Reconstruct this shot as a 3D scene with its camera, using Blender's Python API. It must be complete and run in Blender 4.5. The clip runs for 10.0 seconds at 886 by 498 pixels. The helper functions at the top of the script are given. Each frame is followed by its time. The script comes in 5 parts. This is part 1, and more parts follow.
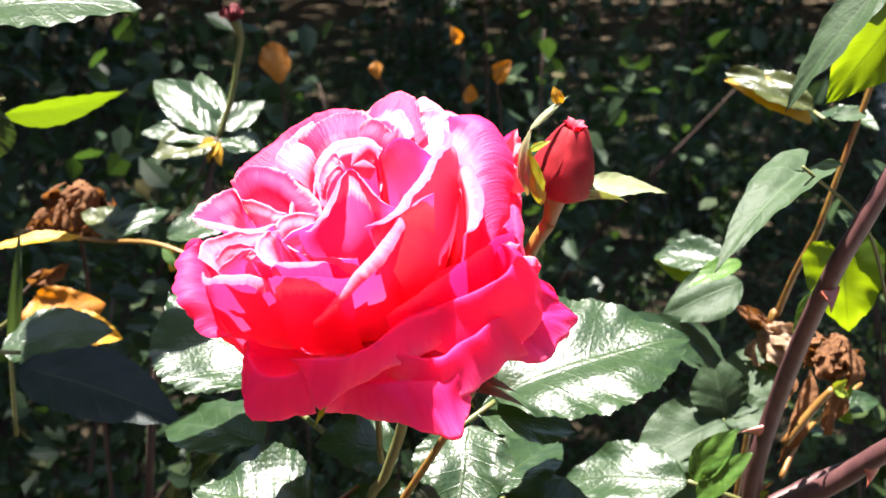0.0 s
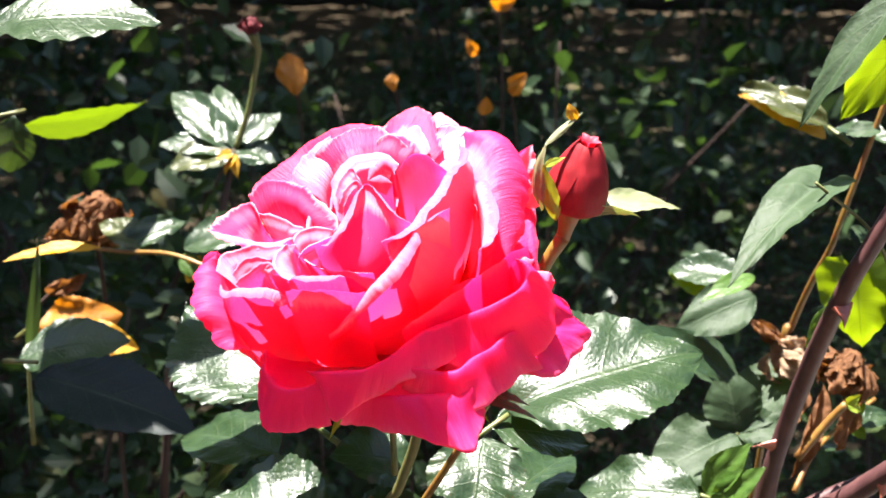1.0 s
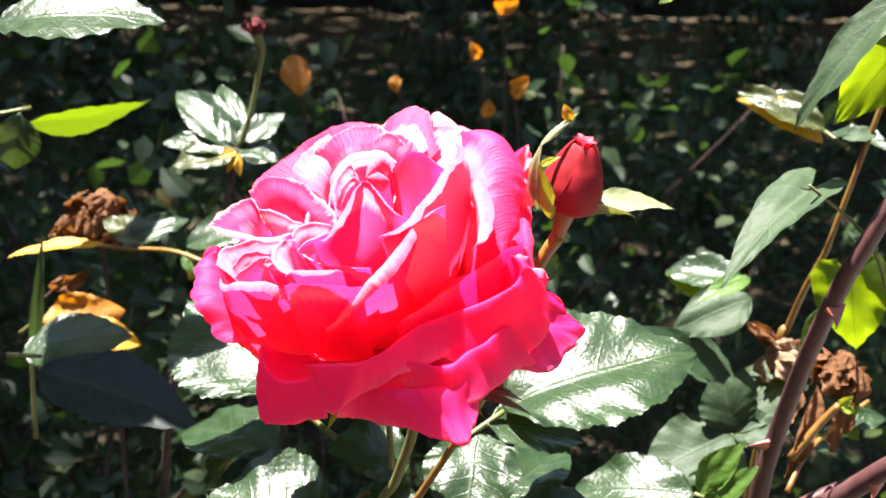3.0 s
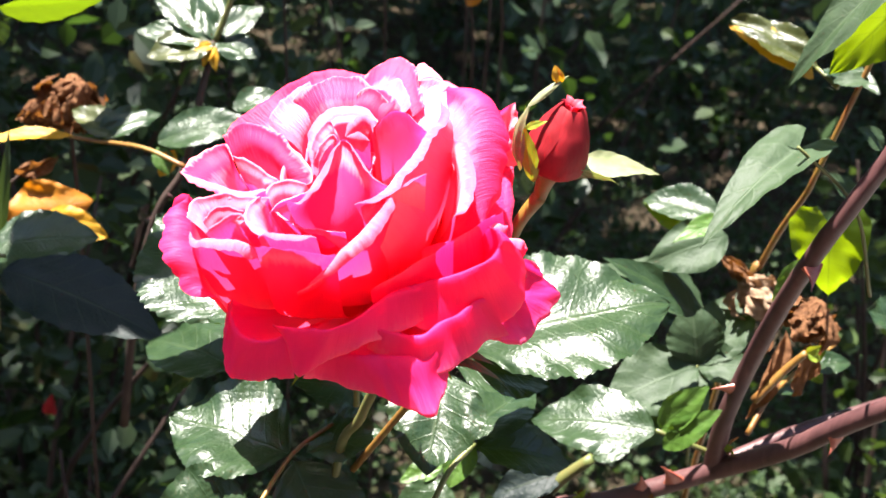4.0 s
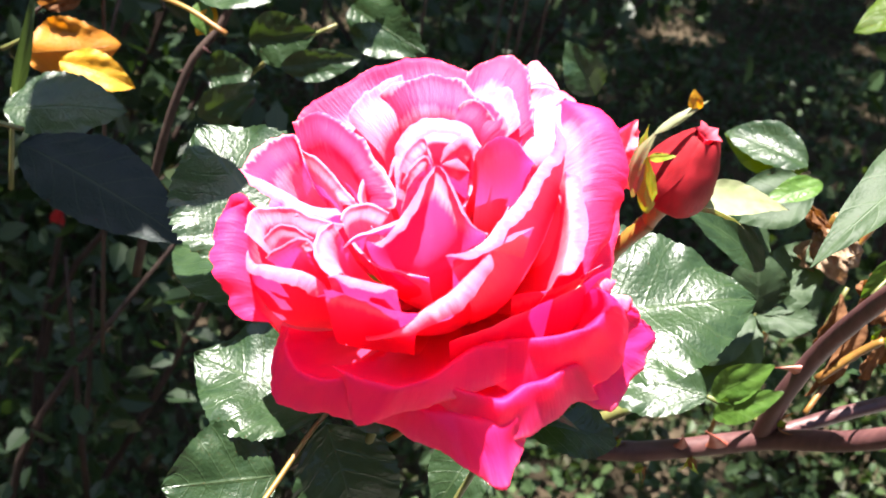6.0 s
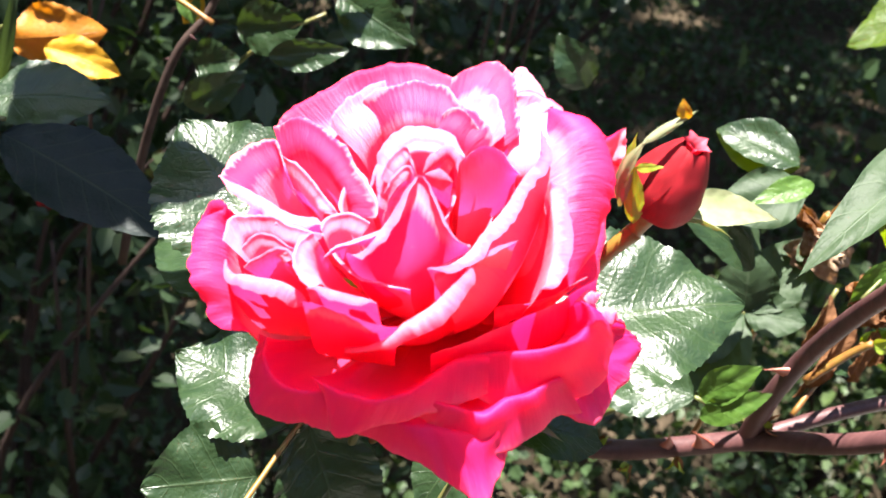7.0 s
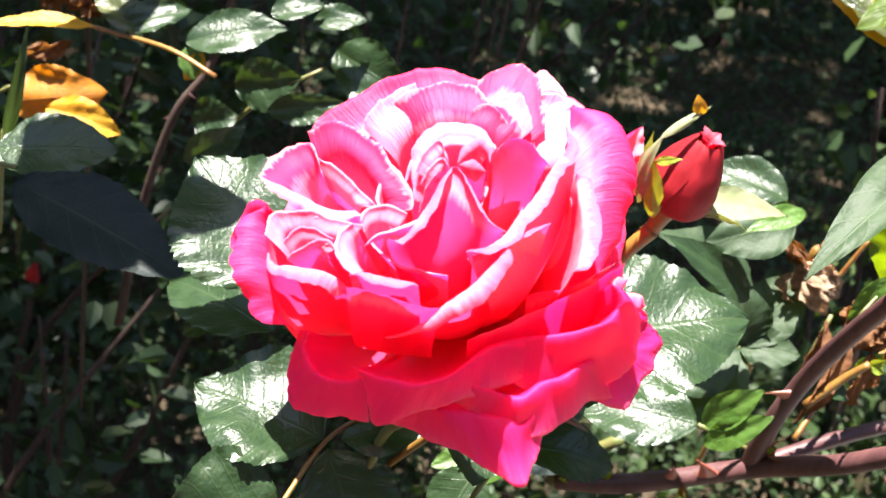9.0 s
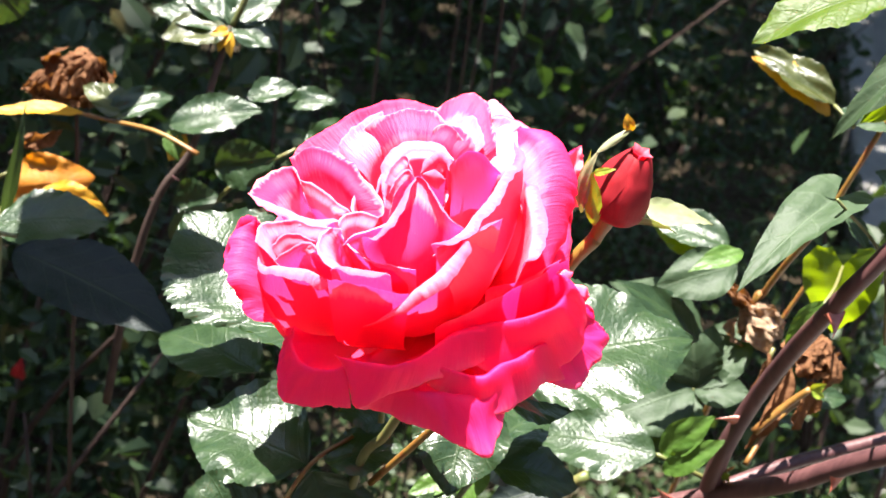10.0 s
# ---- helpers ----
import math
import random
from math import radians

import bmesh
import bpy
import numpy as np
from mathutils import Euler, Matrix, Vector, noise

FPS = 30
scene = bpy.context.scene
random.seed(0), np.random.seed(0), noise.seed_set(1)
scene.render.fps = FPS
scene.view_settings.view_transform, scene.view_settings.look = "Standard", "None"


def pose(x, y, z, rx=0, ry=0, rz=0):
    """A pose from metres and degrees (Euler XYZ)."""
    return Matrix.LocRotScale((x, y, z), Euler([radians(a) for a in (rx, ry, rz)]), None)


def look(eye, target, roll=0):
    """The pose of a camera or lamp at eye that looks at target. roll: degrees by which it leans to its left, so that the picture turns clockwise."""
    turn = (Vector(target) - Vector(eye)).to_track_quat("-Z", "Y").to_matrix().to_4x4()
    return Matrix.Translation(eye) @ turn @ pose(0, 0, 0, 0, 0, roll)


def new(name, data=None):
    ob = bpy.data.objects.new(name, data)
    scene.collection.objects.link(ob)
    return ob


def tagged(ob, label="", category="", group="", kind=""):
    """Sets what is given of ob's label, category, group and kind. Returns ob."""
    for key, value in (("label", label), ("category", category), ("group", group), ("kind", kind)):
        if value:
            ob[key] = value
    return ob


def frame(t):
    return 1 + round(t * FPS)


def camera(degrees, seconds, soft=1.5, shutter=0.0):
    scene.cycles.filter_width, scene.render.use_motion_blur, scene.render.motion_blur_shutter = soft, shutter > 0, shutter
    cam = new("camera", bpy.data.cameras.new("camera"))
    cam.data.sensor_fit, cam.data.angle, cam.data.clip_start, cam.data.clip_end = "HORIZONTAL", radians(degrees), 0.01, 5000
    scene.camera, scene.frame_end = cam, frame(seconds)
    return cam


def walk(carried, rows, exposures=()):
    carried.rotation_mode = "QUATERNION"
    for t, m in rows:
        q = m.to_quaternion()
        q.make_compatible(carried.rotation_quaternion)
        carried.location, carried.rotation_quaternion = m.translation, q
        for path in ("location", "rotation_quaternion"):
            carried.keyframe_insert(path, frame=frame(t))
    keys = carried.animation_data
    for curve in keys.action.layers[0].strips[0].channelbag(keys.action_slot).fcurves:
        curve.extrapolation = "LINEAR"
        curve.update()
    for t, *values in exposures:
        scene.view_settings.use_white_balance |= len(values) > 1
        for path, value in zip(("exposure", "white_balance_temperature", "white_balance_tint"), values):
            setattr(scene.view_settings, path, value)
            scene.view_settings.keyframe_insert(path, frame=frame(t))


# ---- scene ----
# A red-pink garden rose in full sun, with its bud, leaves and canes, before a shaded bed.
cam = camera(38.1, 10.0)
# seconds, eye, target, roll
PATH = [
    (0, (0.00243, 0.00150, 0.94965), (-0.00066, 0.33579, 0.84601), 0.400),
    (0.5, (-0.00044, 0.00102, 0.95082), (-0.00546, 0.33535, 0.84738), 0.676),
    (1, (0.00224, -0.00124, 0.95161), (-0.00477, 0.33380, 0.85061), 0.541),
    (1.5, (0.00432, -0.00616, 0.95056), (-0.00501, 0.32954, 0.85196), 0.483),
    (2, (0.00192, -0.00979, 0.95063), (-0.00628, 0.32639, 0.85361), 0.774),
    (3.3, (0.00480, -0.00422, 0.95276), (-0.00364, 0.32996, 0.84905), 1.286),
    (3.5, (0.00387, 0.00222, 0.95706), (-0.00431, 0.33421, 0.84655), 2.415),
    (4, (0.00136, 0.00985, 0.97467), (0.00316, 0.33190, 0.83764), 4.884),
    (4.5, (-0.00853, 0.02588, 0.98583), (-0.00261, 0.33788, 0.82734), 7.242),
    (5, (-0.01755, 0.04937, 0.99494), (-0.01019, 0.35175, 0.81883), 9.639),
    (5.5, (-0.02697, 0.07225, 1.00247), (-0.01596, 0.36363, 0.80890), 12.213),
    (5.7, (-0.02684, 0.07484, 1.00432), (-0.01696, 0.36656, 0.81119), 12.114),
    (7, (-0.02554, 0.08596, 1.00936), (-0.01212, 0.37409, 0.81111), 13.297),
    (7.5, (-0.02705, 0.08315, 1.00613), (-0.01572, 0.37290, 0.81013), 12.705),
    (8, (-0.02832, 0.08397, 0.99841), (-0.00919, 0.37404, 0.80349), 13.729),
    (8.5, (-0.03294, 0.08222, 1.00046), (-0.00626, 0.37483, 0.81028), 14.681),
    (9, (-0.03581, 0.06375, 0.99409), (-0.01823, 0.36664, 0.81960), 12.236),
    (9.5, (-0.03235, 0.03874, 0.98588), (-0.01663, 0.35264, 0.83188), 10.435),
    (10, (-0.03191, 0.01515, 0.98774), (-0.01238, 0.33384, 0.84435), 10.287),
]
cam.data.dof.use_dof, cam.data.dof.focus_distance, cam.data.dof.aperture_fstop = True, 0.34, 32.0
walk(cam, [(t, look(eye, target, roll)) for t, eye, target, roll in PATH])

# ---- light ----
SUN_WAY = Vector((-0.20, 0.04, 0.97)).normalized()
scene.view_settings.exposure = 3.0
world = bpy.data.worlds.new("sky")
scene.world = world
world.use_nodes = True
sky = world.node_tree.nodes.new("ShaderNodeTexSky")
sky.sky_type = "NISHITA"
sky.sun_disc = False
sky.sun_elevation = math.asin(SUN_WAY.z)
sky.sun_rotation = math.atan2(SUN_WAY.x, SUN_WAY.y)
world.node_tree.nodes["Background"].inputs[1].default_value = 0.068
world.node_tree.links.new(sky.outputs[0], world.node_tree.nodes["Background"].inputs[0])
lamp = bpy.data.lights.new("sun", "SUN")
lamp.energy, lamp.angle, lamp.color = 5.0, radians(0.6), (1.0, 0.95, 0.88)
sun = new("sun", lamp)
sun.matrix_basis = look(SUN_WAY * 20, (0, 0, 0))


# ---- materials ----
def nodes_of(name):
    m = bpy.data.materials.new(name)
    m.use_nodes = True
    t = m.node_tree
    t.nodes.clear()
    out = t.nodes.new("ShaderNodeOutputMaterial")
    return m, t, out


def node(t, kind, inputs=(), **attrs):
    n = t.nodes.new("ShaderNode" + kind)
    for k, v in attrs.items():
        setattr(n, k, v)
    for k, v in dict(inputs).items():
        if isinstance(v, bpy.types.NodeSocket):
            t.links.new(v, n.inputs[k])
        else:
            n.inputs[k].default_value = v
    return n


def math_node(t, op, a, b=0.0, clamp=False):
    return node(t, "Math", {0: a, 1: b}, operation=op, use_clamp=clamp).outputs[0]


def ramp(t, fac, stops):
    n = node(t, "ValToRGB", {0: fac})
    while len(n.color_ramp.elements) < len(stops):
        n.color_ramp.elements.new(0.5)
    for e, (p, c) in zip(n.color_ramp.elements, stops):
        e.position, e.color = p, (*c, 1)
    return n.outputs[0]


def mix(t, fac, a, b, kind="MIX"):
    n = node(t, "MixRGB", {0: fac}, blend_type=kind)
    for i, c in ((1, a), (2, b)):
        if isinstance(c, bpy.types.NodeSocket):
            t.links.new(c, n.inputs[i])
        else:
            n.inputs[i].default_value = (*c, 1)
    return n.outputs[0]


def noise_tex(t, scale, vector, detail=4.0, rough=0.55):
    return node(t, "TexNoise", {"Scale": scale, "Detail": detail, "Roughness": rough, "Vector": vector}).outputs[0]


def petal_material(name, tones, glow, amount=0.46):
    """tones and glow run from 40 mm inside (0) to the petal's edge (1)."""
    m, t, out = nodes_of(name)
    uv = node(t, "UVMap").outputs[0]
    xyz = node(t, "SeparateXYZ", {0: uv})
    place = node(t, "TexCoord").outputs["Object"]
    streak = node(t, "Mapping", {"Vector": uv, "Scale": (34.0, 4.0, 1.0)}).outputs[0]
    s = noise_tex(t, 1.0, streak, 3.0)
    blot = noise_tex(t, 90.0, place, 3.0)
    v = math_node(t, "ADD", xyz.outputs[1], math_node(t, "MULTIPLY", math_node(t, "SUBTRACT", s, 0.5), 0.12))
    v = math_node(t, "ADD", v, math_node(t, "MULTIPLY", math_node(t, "SUBTRACT", blot, 0.5), 0.16))
    col = ramp(t, v, tones)
    deep = ramp(t, v, glow)
    fine = node(t, "Mapping", {"Vector": uv, "Scale": (60.0, 6.0, 1.0)}).outputs[0]
    bump = node(t, "Bump", {"Strength": 0.42, "Distance": 0.0008, "Height": noise_tex(t, 1.0, fine, 5.0)})
    p = node(t, "BsdfPrincipled", {"Base Color": col, "Roughness": 0.55, "Normal": bump.outputs[0]})
    p.inputs["Specular IOR Level"].default_value = 0.22
    tr = node(t, "BsdfTranslucent", {"Color": deep})
    mixed = node(t, "MixShader", {0: amount, 1: p.outputs[0], 2: tr.outputs[0]})
    t.links.new(mixed.outputs[0], out.inputs[0])
    return m


def leaf_material(name, dark, light, through_colour, amount=0.3, rough=0.31, spec=0.42, veins=7.0, vein_colour=(0.05, 0.07, 0.03), relief=0.6):
    m, t, out = nodes_of(name)
    uv = node(t, "UVMap").outputs[0]
    xyz = node(t, "SeparateXYZ", {0: uv})
    place = node(t, "TexCoord").outputs["Object"]
    rnd = node(t, "ObjectInfo").outputs["Random"]
    side = math_node(t, "ABSOLUTE", xyz.outputs[1])
    mott = noise_tex(t, 160.0, place, 5.0)
    base = mix(t, ramp(t, mott, [(0.35, (0, 0, 0)), (0.7, (1, 1, 1))]), dark, light)
    base = mix(t, math_node(t, "MULTIPLY", rnd, 0.35), base, light)
    # midrib and side veins
    wob = math_node(t, "MULTIPLY", noise_tex(t, 60.0, place, 2.0), 0.5)
    phase = math_node(t, "ADD", math_node(t, "SUBTRACT", math_node(t, "MULTIPLY", xyz.outputs[0], veins), math_node(t, "MULTIPLY", side, 1.6)), wob)
    saw = math_node(t, "ABSOLUTE", math_node(t, "SUBTRACT", math_node(t, "FRACT", phase), 0.5))
    lat = math_node(t, "SUBTRACT", 1.0, math_node(t, "MULTIPLY", saw, 14.0), True)
    rib = math_node(t, "SUBTRACT", 1.0, math_node(t, "MULTIPLY", side, 22.0), True)
    vein = math_node(t, "MAXIMUM", math_node(t, "MULTIPLY", lat, 0.45), rib)
    col = mix(t, math_node(t, "MULTIPLY", vein, 0.35), base, vein_colour)
    cells = node(t, "TexVoronoi", {"Scale": 420.0, "Vector": place}, feature="DISTANCE_TO_EDGE").outputs[0]
    h = math_node(t, "SUBTRACT", math_node(t, "MULTIPLY", noise_tex(t, 650.0, place, 4.0), 0.7), math_node(t, "MULTIPLY", vein, 0.5))
    h = math_node(t, "ADD", h, math_node(t, "MULTIPLY", cells, 0.5))
    h = math_node(t, "ADD", h, math_node(t, "MULTIPLY", saw, 0.35))
    bump = node(t, "Bump", {"Strength": relief, "Distance": 0.0006, "Height": h})
    rgh = math_node(t, "ADD", math_node(t, "MULTIPLY", mott, 0.16), rough - 0.08)
    p = node(t, "BsdfPrincipled", {"Base Color": col, "Roughness": rgh, "Normal": bump.outputs[0]})
    p.inputs["Specular IOR Level"].default_value = spec
    tr = node(t, "BsdfTranslucent", {"Color": mix(t, vein, through_colour, [c * 0.6 for c in through_colour])})
    mixed = node(t, "MixShader", {0: amount, 1: p.outputs[0], 2: tr.outputs[0]})
    t.links.new(mixed.outputs[0], out.inputs[0])
    return m


def plain_material(name, a, b, scale, rough=0.7, bump_m=0.001, spec=0.3, stretch=(1, 1, 1), through_colour=None, amount=0.3):
    m, t, out = nodes_of(name)
    place = node(t, "Mapping", {"Vector": node(t, "TexCoord").outputs["Object"], "Scale": stretch}).outputs[0]
    n1, n2 = noise_tex(t, scale, place, 6.0), noise_tex(t, scale * 0.17, place, 3.0)
    f = math_node(t, "ADD", math_node(t, "MULTIPLY", n1, 0.6), math_node(t, "MULTIPLY", n2, 0.4))
    col = mix(t, ramp(t, f, [(0.36, (0, 0, 0)), (0.64, (1, 1, 1))]), a, b)
    bump = node(t, "Bump", {"Strength": 0.6, "Distance": bump_m, "Height": n1})
    p = node(t, "BsdfPrincipled", {"Base Color": col, "Roughness": rough, "Normal": bump.outputs[0]})
    p.inputs["Specular IOR Level"].default_value = spec
    last = p
    if through_colour:
        tr = node(t, "BsdfTranslucent", {"Color": (*through_colour, 1)})
        last = node(t, "MixShader", {0: amount, 1: p.outputs[0], 2: tr.outputs[0]})
    t.links.new(last.outputs[0], out.inputs[0])
    return m


def foliage_material(name, stops, through_colour, rough=0.5, amount=0.3):
    """Many small leaves in one mesh, each with its own tint."""
    m, t, out = nodes_of(name)
    isl = node(t, "NewGeometry").outputs["Random Per Island"]
    place = node(t, "TexCoord").outputs["Object"]
    col = mix(t, noise_tex(t, 90.0, place, 3.0), ramp(t, isl, stops), (0.02, 0.035, 0.015), "MIX")
    p = node(t, "BsdfPrincipled", {"Base Color": col, "Roughness": rough})
    p.inputs["Specular IOR Level"].default_value = 0.2
    tr = node(t, "BsdfTranslucent", {"Color": (*through_colour, 1)})
    mixed = node(t, "MixShader", {0: amount, 1: p.outputs[0], 2: tr.outputs[0]})
    t.links.new(mixed.outputs[0], out.inputs[0])
    return m


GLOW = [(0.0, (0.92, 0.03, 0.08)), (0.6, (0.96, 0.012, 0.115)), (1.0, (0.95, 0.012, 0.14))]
GLOW_MID = [(0.0, (0.98, 0.06, 0.11)), (0.6, (0.98, 0.026, 0.128)), (1.0, (0.96, 0.022, 0.142))]
GLOW_INNER = [(0.0, (0.98, 0.09, 0.19)), (0.6, (0.98, 0.040, 0.22)), (1.0, (0.95, 0.03, 0.21))]
# In PETAL and PETAL_BAND the last pale stop paints a sunlit rim line.
PETAL = petal_material("rose_petal", [(0.0, (0.95, 0.25, 0.33)), (0.5, (0.95, 0.25, 0.38)), (0.88, (0.95, 0.26, 0.41)), (0.955, (0.92, 0.15, 0.23)), (1.0, (0.94, 0.22, 0.38))], GLOW_INNER, 0.41)
PETAL_BAND = petal_material("banded_rose_petal", [(0.0, (0.95, 0.25, 0.33)), (0.5, (0.95, 0.27, 0.41)), (0.74, (0.95, 0.26, 0.41)), (0.82, (0.88, 0.030, 0.11)), (0.97, (0.86, 0.024, 0.09)), (0.993, (0.93, 0.20, 0.28))], GLOW_INNER, 0.41)
# Own magenta margin, widened in colour for the roll's side turned from the sun.
PETAL_ROLL = petal_material("rolled_rose_petal", [(0.0, (0.95, 0.14, 0.18)), (0.35, (0.95, 0.24, 0.38)), (0.64, (0.95, 0.26, 0.41)), (0.76, (0.90, 0.045, 0.16)), (0.92, (0.88, 0.026, 0.13))], GLOW_MID, 0.45)
# Pale band colours in the sun on the rolled-back lip.
PETAL_LIP = petal_material("sunlit_lip_petal", [(0.0, (0.97, 0.14, 0.22)), (0.5, (0.96, 0.07, 0.20)), (0.80, (0.95, 0.24, 0.34)), (0.90, (0.95, 0.34, 0.42)), (0.97, (0.90, 0.10, 0.22))], GLOW_MID, 0.48)
# Unlit outer face painted deep, sunlit rim painted pale.
PETAL_MID = petal_material("shaded_bowl_petal", [(0.0, (0.90, 0.08, 0.14)), (0.5, (0.90, 0.03, 0.15)), (0.82, (0.90, 0.03, 0.16)), (0.90, (0.94, 0.30, 0.40)), (0.97, (0.90, 0.14, 0.26))], GLOW_MID, 0.56)
# Own deeper pink of outer petals, with shade below the bowl coloured in.
PETAL_OUTER_SHADED = petal_material("shaded_outer_petal", [(0.0, (0.82, 0.03, 0.08)), (0.5, (0.86, 0.016, 0.13)), (0.85, (0.86, 0.018, 0.14)), (0.95, (0.86, 0.04, 0.17)), (1.0, (0.86, 0.11, 0.22))], GLOW, 0.46)
LEAF = leaf_material("rose_leaf_green", (0.009, 0.020, 0.008), (0.018, 0.034, 0.013), (0.07, 0.13, 0.01), 0.14, rough=0.34, spec=0.34)
LEAF_PALE = leaf_material("bindweed_leaf_green", (0.016, 0.030, 0.013), (0.026, 0.044, 0.020), (0.09, 0.15, 0.02), 0.2, rough=0.58, spec=0.22, veins=5.0, vein_colour=(0.09, 0.12, 0.07), relief=0.4)
# Brighter copy of LEAF; backlight is put into its base and translucent colours.
LEAF_BRIGHT = leaf_material("bright_backlit_green", (0.035, 0.07, 0.006), (0.055, 0.10, 0.008), (0.20, 0.28, 0.002), 0.6, rough=0.5)
LEAF_FRESH = leaf_material("fresh_leaf_green", (0.030, 0.070, 0.010), (0.055, 0.105, 0.018), (0.12, 0.22, 0.01), 0.3, rough=0.42, spec=0.35)
# Milder bright copy, its backlit look likewise put into the colours.
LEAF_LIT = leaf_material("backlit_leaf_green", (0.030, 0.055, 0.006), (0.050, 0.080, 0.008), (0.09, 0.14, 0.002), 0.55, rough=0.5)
LEAF_OLIVE = leaf_material("olive_leaf", (0.022, 0.028, 0.006), (0.045, 0.050, 0.014), (0.06, 0.07, 0.005), 0.2, rough=0.34)
# Dark blue-green copy of LEAF with the shade put into its colour.
LEAF_SHADED = leaf_material("shaded_leaf_green", (0.006, 0.010, 0.010), (0.010, 0.015, 0.014), (0.02, 0.04, 0.02), 0.08, rough=0.5, spec=0.14)
LEAF_YELLOW = leaf_material("yellow_leaf", (0.38, 0.18, 0.010), (0.46, 0.26, 0.012), (0.5, 0.25, 0.004), 0.4, rough=0.55, vein_colour=(0.5, 0.2, 0.03))
LEAF_ORANGE = leaf_material("orange_leaf", (0.26, 0.085, 0.006), (0.36, 0.14, 0.008), (0.5, 0.16, 0.003), 0.4, rough=0.55, vein_colour=(0.16, 0.05, 0.01))
CANE = plain_material("cane_bark", (0.038, 0.015, 0.016), (0.080, 0.034, 0.033), 260.0, 0.5, 0.0006, 0.3, (1, 1, 0.3))
BARK = plain_material("dark_bark", (0.020, 0.012, 0.010), (0.045, 0.028, 0.022), 120.0, 0.8, 0.001, 0.2)
GREEN_STEM = plain_material("green_stem", (0.06, 0.08, 0.02), (0.11, 0.09, 0.03), 300.0, 0.5, 0.0003, 0.4)
RED_STEM = plain_material("red_stem", (0.13, 0.040, 0.010), (0.14, 0.090, 0.014), 300.0, 0.5, 0.0003, 0.4)
THORN = plain_material("thorn_red", (0.22, 0.04, 0.03), (0.32, 0.10, 0.06), 400.0, 0.4, 0.0002, 0.5)
SEPAL = plain_material("sepal_green", (0.15, 0.23, 0.02), (0.24, 0.30, 0.04), 300.0, 0.5, 0.0003, 0.3, through_colour=(0.28, 0.30, 0.01), amount=0.4)
SEPAL_PALE = plain_material("sepal_pale", (0.13, 0.15, 0.07), (0.22, 0.22, 0.13), 300.0, 0.5, 0.0003, 0.3, through_colour=(0.16, 0.18, 0.03), amount=0.3)
BUD = plain_material("bud_red", (0.13, 0.004, 0.007), (0.24, 0.010, 0.016), 320.0, 0.6, 0.0005, 0.2, (1, 1, 0.3), (0.5, 0.01, 0.02), 0.15)
BUD_SPENT = plain_material("spent_bud_red", (0.05, 0.006, 0.008), (0.11, 0.014, 0.018), 240.0, 0.6, 0.0006, 0.2)
BUD_TIP = plain_material("bud_tip_pink", (0.45, 0.03, 0.06), (0.60, 0.08, 0.12), 300.0, 0.5, 0.0003, 0.3, through_colour=(0.8, 0.03, 0.08), amount=0.4)
DRY = plain_material("withered_petal", (0.035, 0.014, 0.007), (0.20, 0.095, 0.045), 260.0, 0.8, 0.0025, 0.1, through_colour=(0.22, 0.08, 0.015), amount=0.3)
DRY_PALE = plain_material("pale_withered_petal", (0.10, 0.050, 0.028), (0.30, 0.21, 0.14), 260.0, 0.8, 0.0025, 0.1, through_colour=(0.25, 0.12, 0.05), amount=0.3)
SOIL = plain_material("soil", (0.020, 0.016, 0.011), (0.050, 0.038, 0.026), 26.0, 0.95, 0.012, 0.0)
CONCRETE = plain_material("path_concrete", (0.13, 0.125, 0.115), (0.20, 0.19, 0.175), 18.0, 0.85, 0.003, 0.2)
COVER = foliage_material("groundcover_leaf", [(0.0, (0.060, 0.036, 0.022)), (0.22, (0.035, 0.026, 0.014)), (0.30, (0.018, 0.034, 0.014)), (0.6, (0.036, 0.062, 0.024)), (1.0, (0.065, 0.095, 0.034))], (0.05, 0.09, 0.015))
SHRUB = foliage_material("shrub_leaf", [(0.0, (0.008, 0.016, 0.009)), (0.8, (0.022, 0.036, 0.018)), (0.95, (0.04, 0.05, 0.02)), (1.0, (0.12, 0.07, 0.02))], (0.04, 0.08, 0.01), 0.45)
# Lighter copy of SHRUB; sunlight is put into its leaf tints.
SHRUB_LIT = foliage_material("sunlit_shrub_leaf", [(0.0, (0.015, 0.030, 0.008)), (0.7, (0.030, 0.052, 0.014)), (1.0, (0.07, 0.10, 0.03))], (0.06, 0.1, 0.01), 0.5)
CROWN = foliage_material("tree_leaf", [(0.0, (0.03, 0.06, 0.02)), (1.0, (0.07, 0.12, 0.03))], (0.1, 0.2, 0.02))


# ---- mesh helpers ----
WORLD_AT = {}


def thing(name, at, label, category, group="", kind=""):
    e = new(name)
    e.location = at
    e.empty_display_size = 0.01
    WORLD_AT[e.name] = Vector(at)
    return tagged(e, label, category, group, kind)


def mesh_of(name, verts, faces, uvs=None, smooth=True):
    me = bpy.data.meshes.new(name)
    me.from_pydata([tuple(v) for v in verts], [], faces)
    if uvs is not None:
        layer = me.uv_layers.new(name="UVMap")
        idx = np.empty(len(me.loops), np.int32)
        me.loops.foreach_get("vertex_index", idx)
        layer.data.foreach_set("uv", np.asarray(uvs, np.float32)[idx].ravel())
    if smooth:
        me.polygons.foreach_set("use_smooth", [True] * len(me.polygons))
    me.update()
    return me


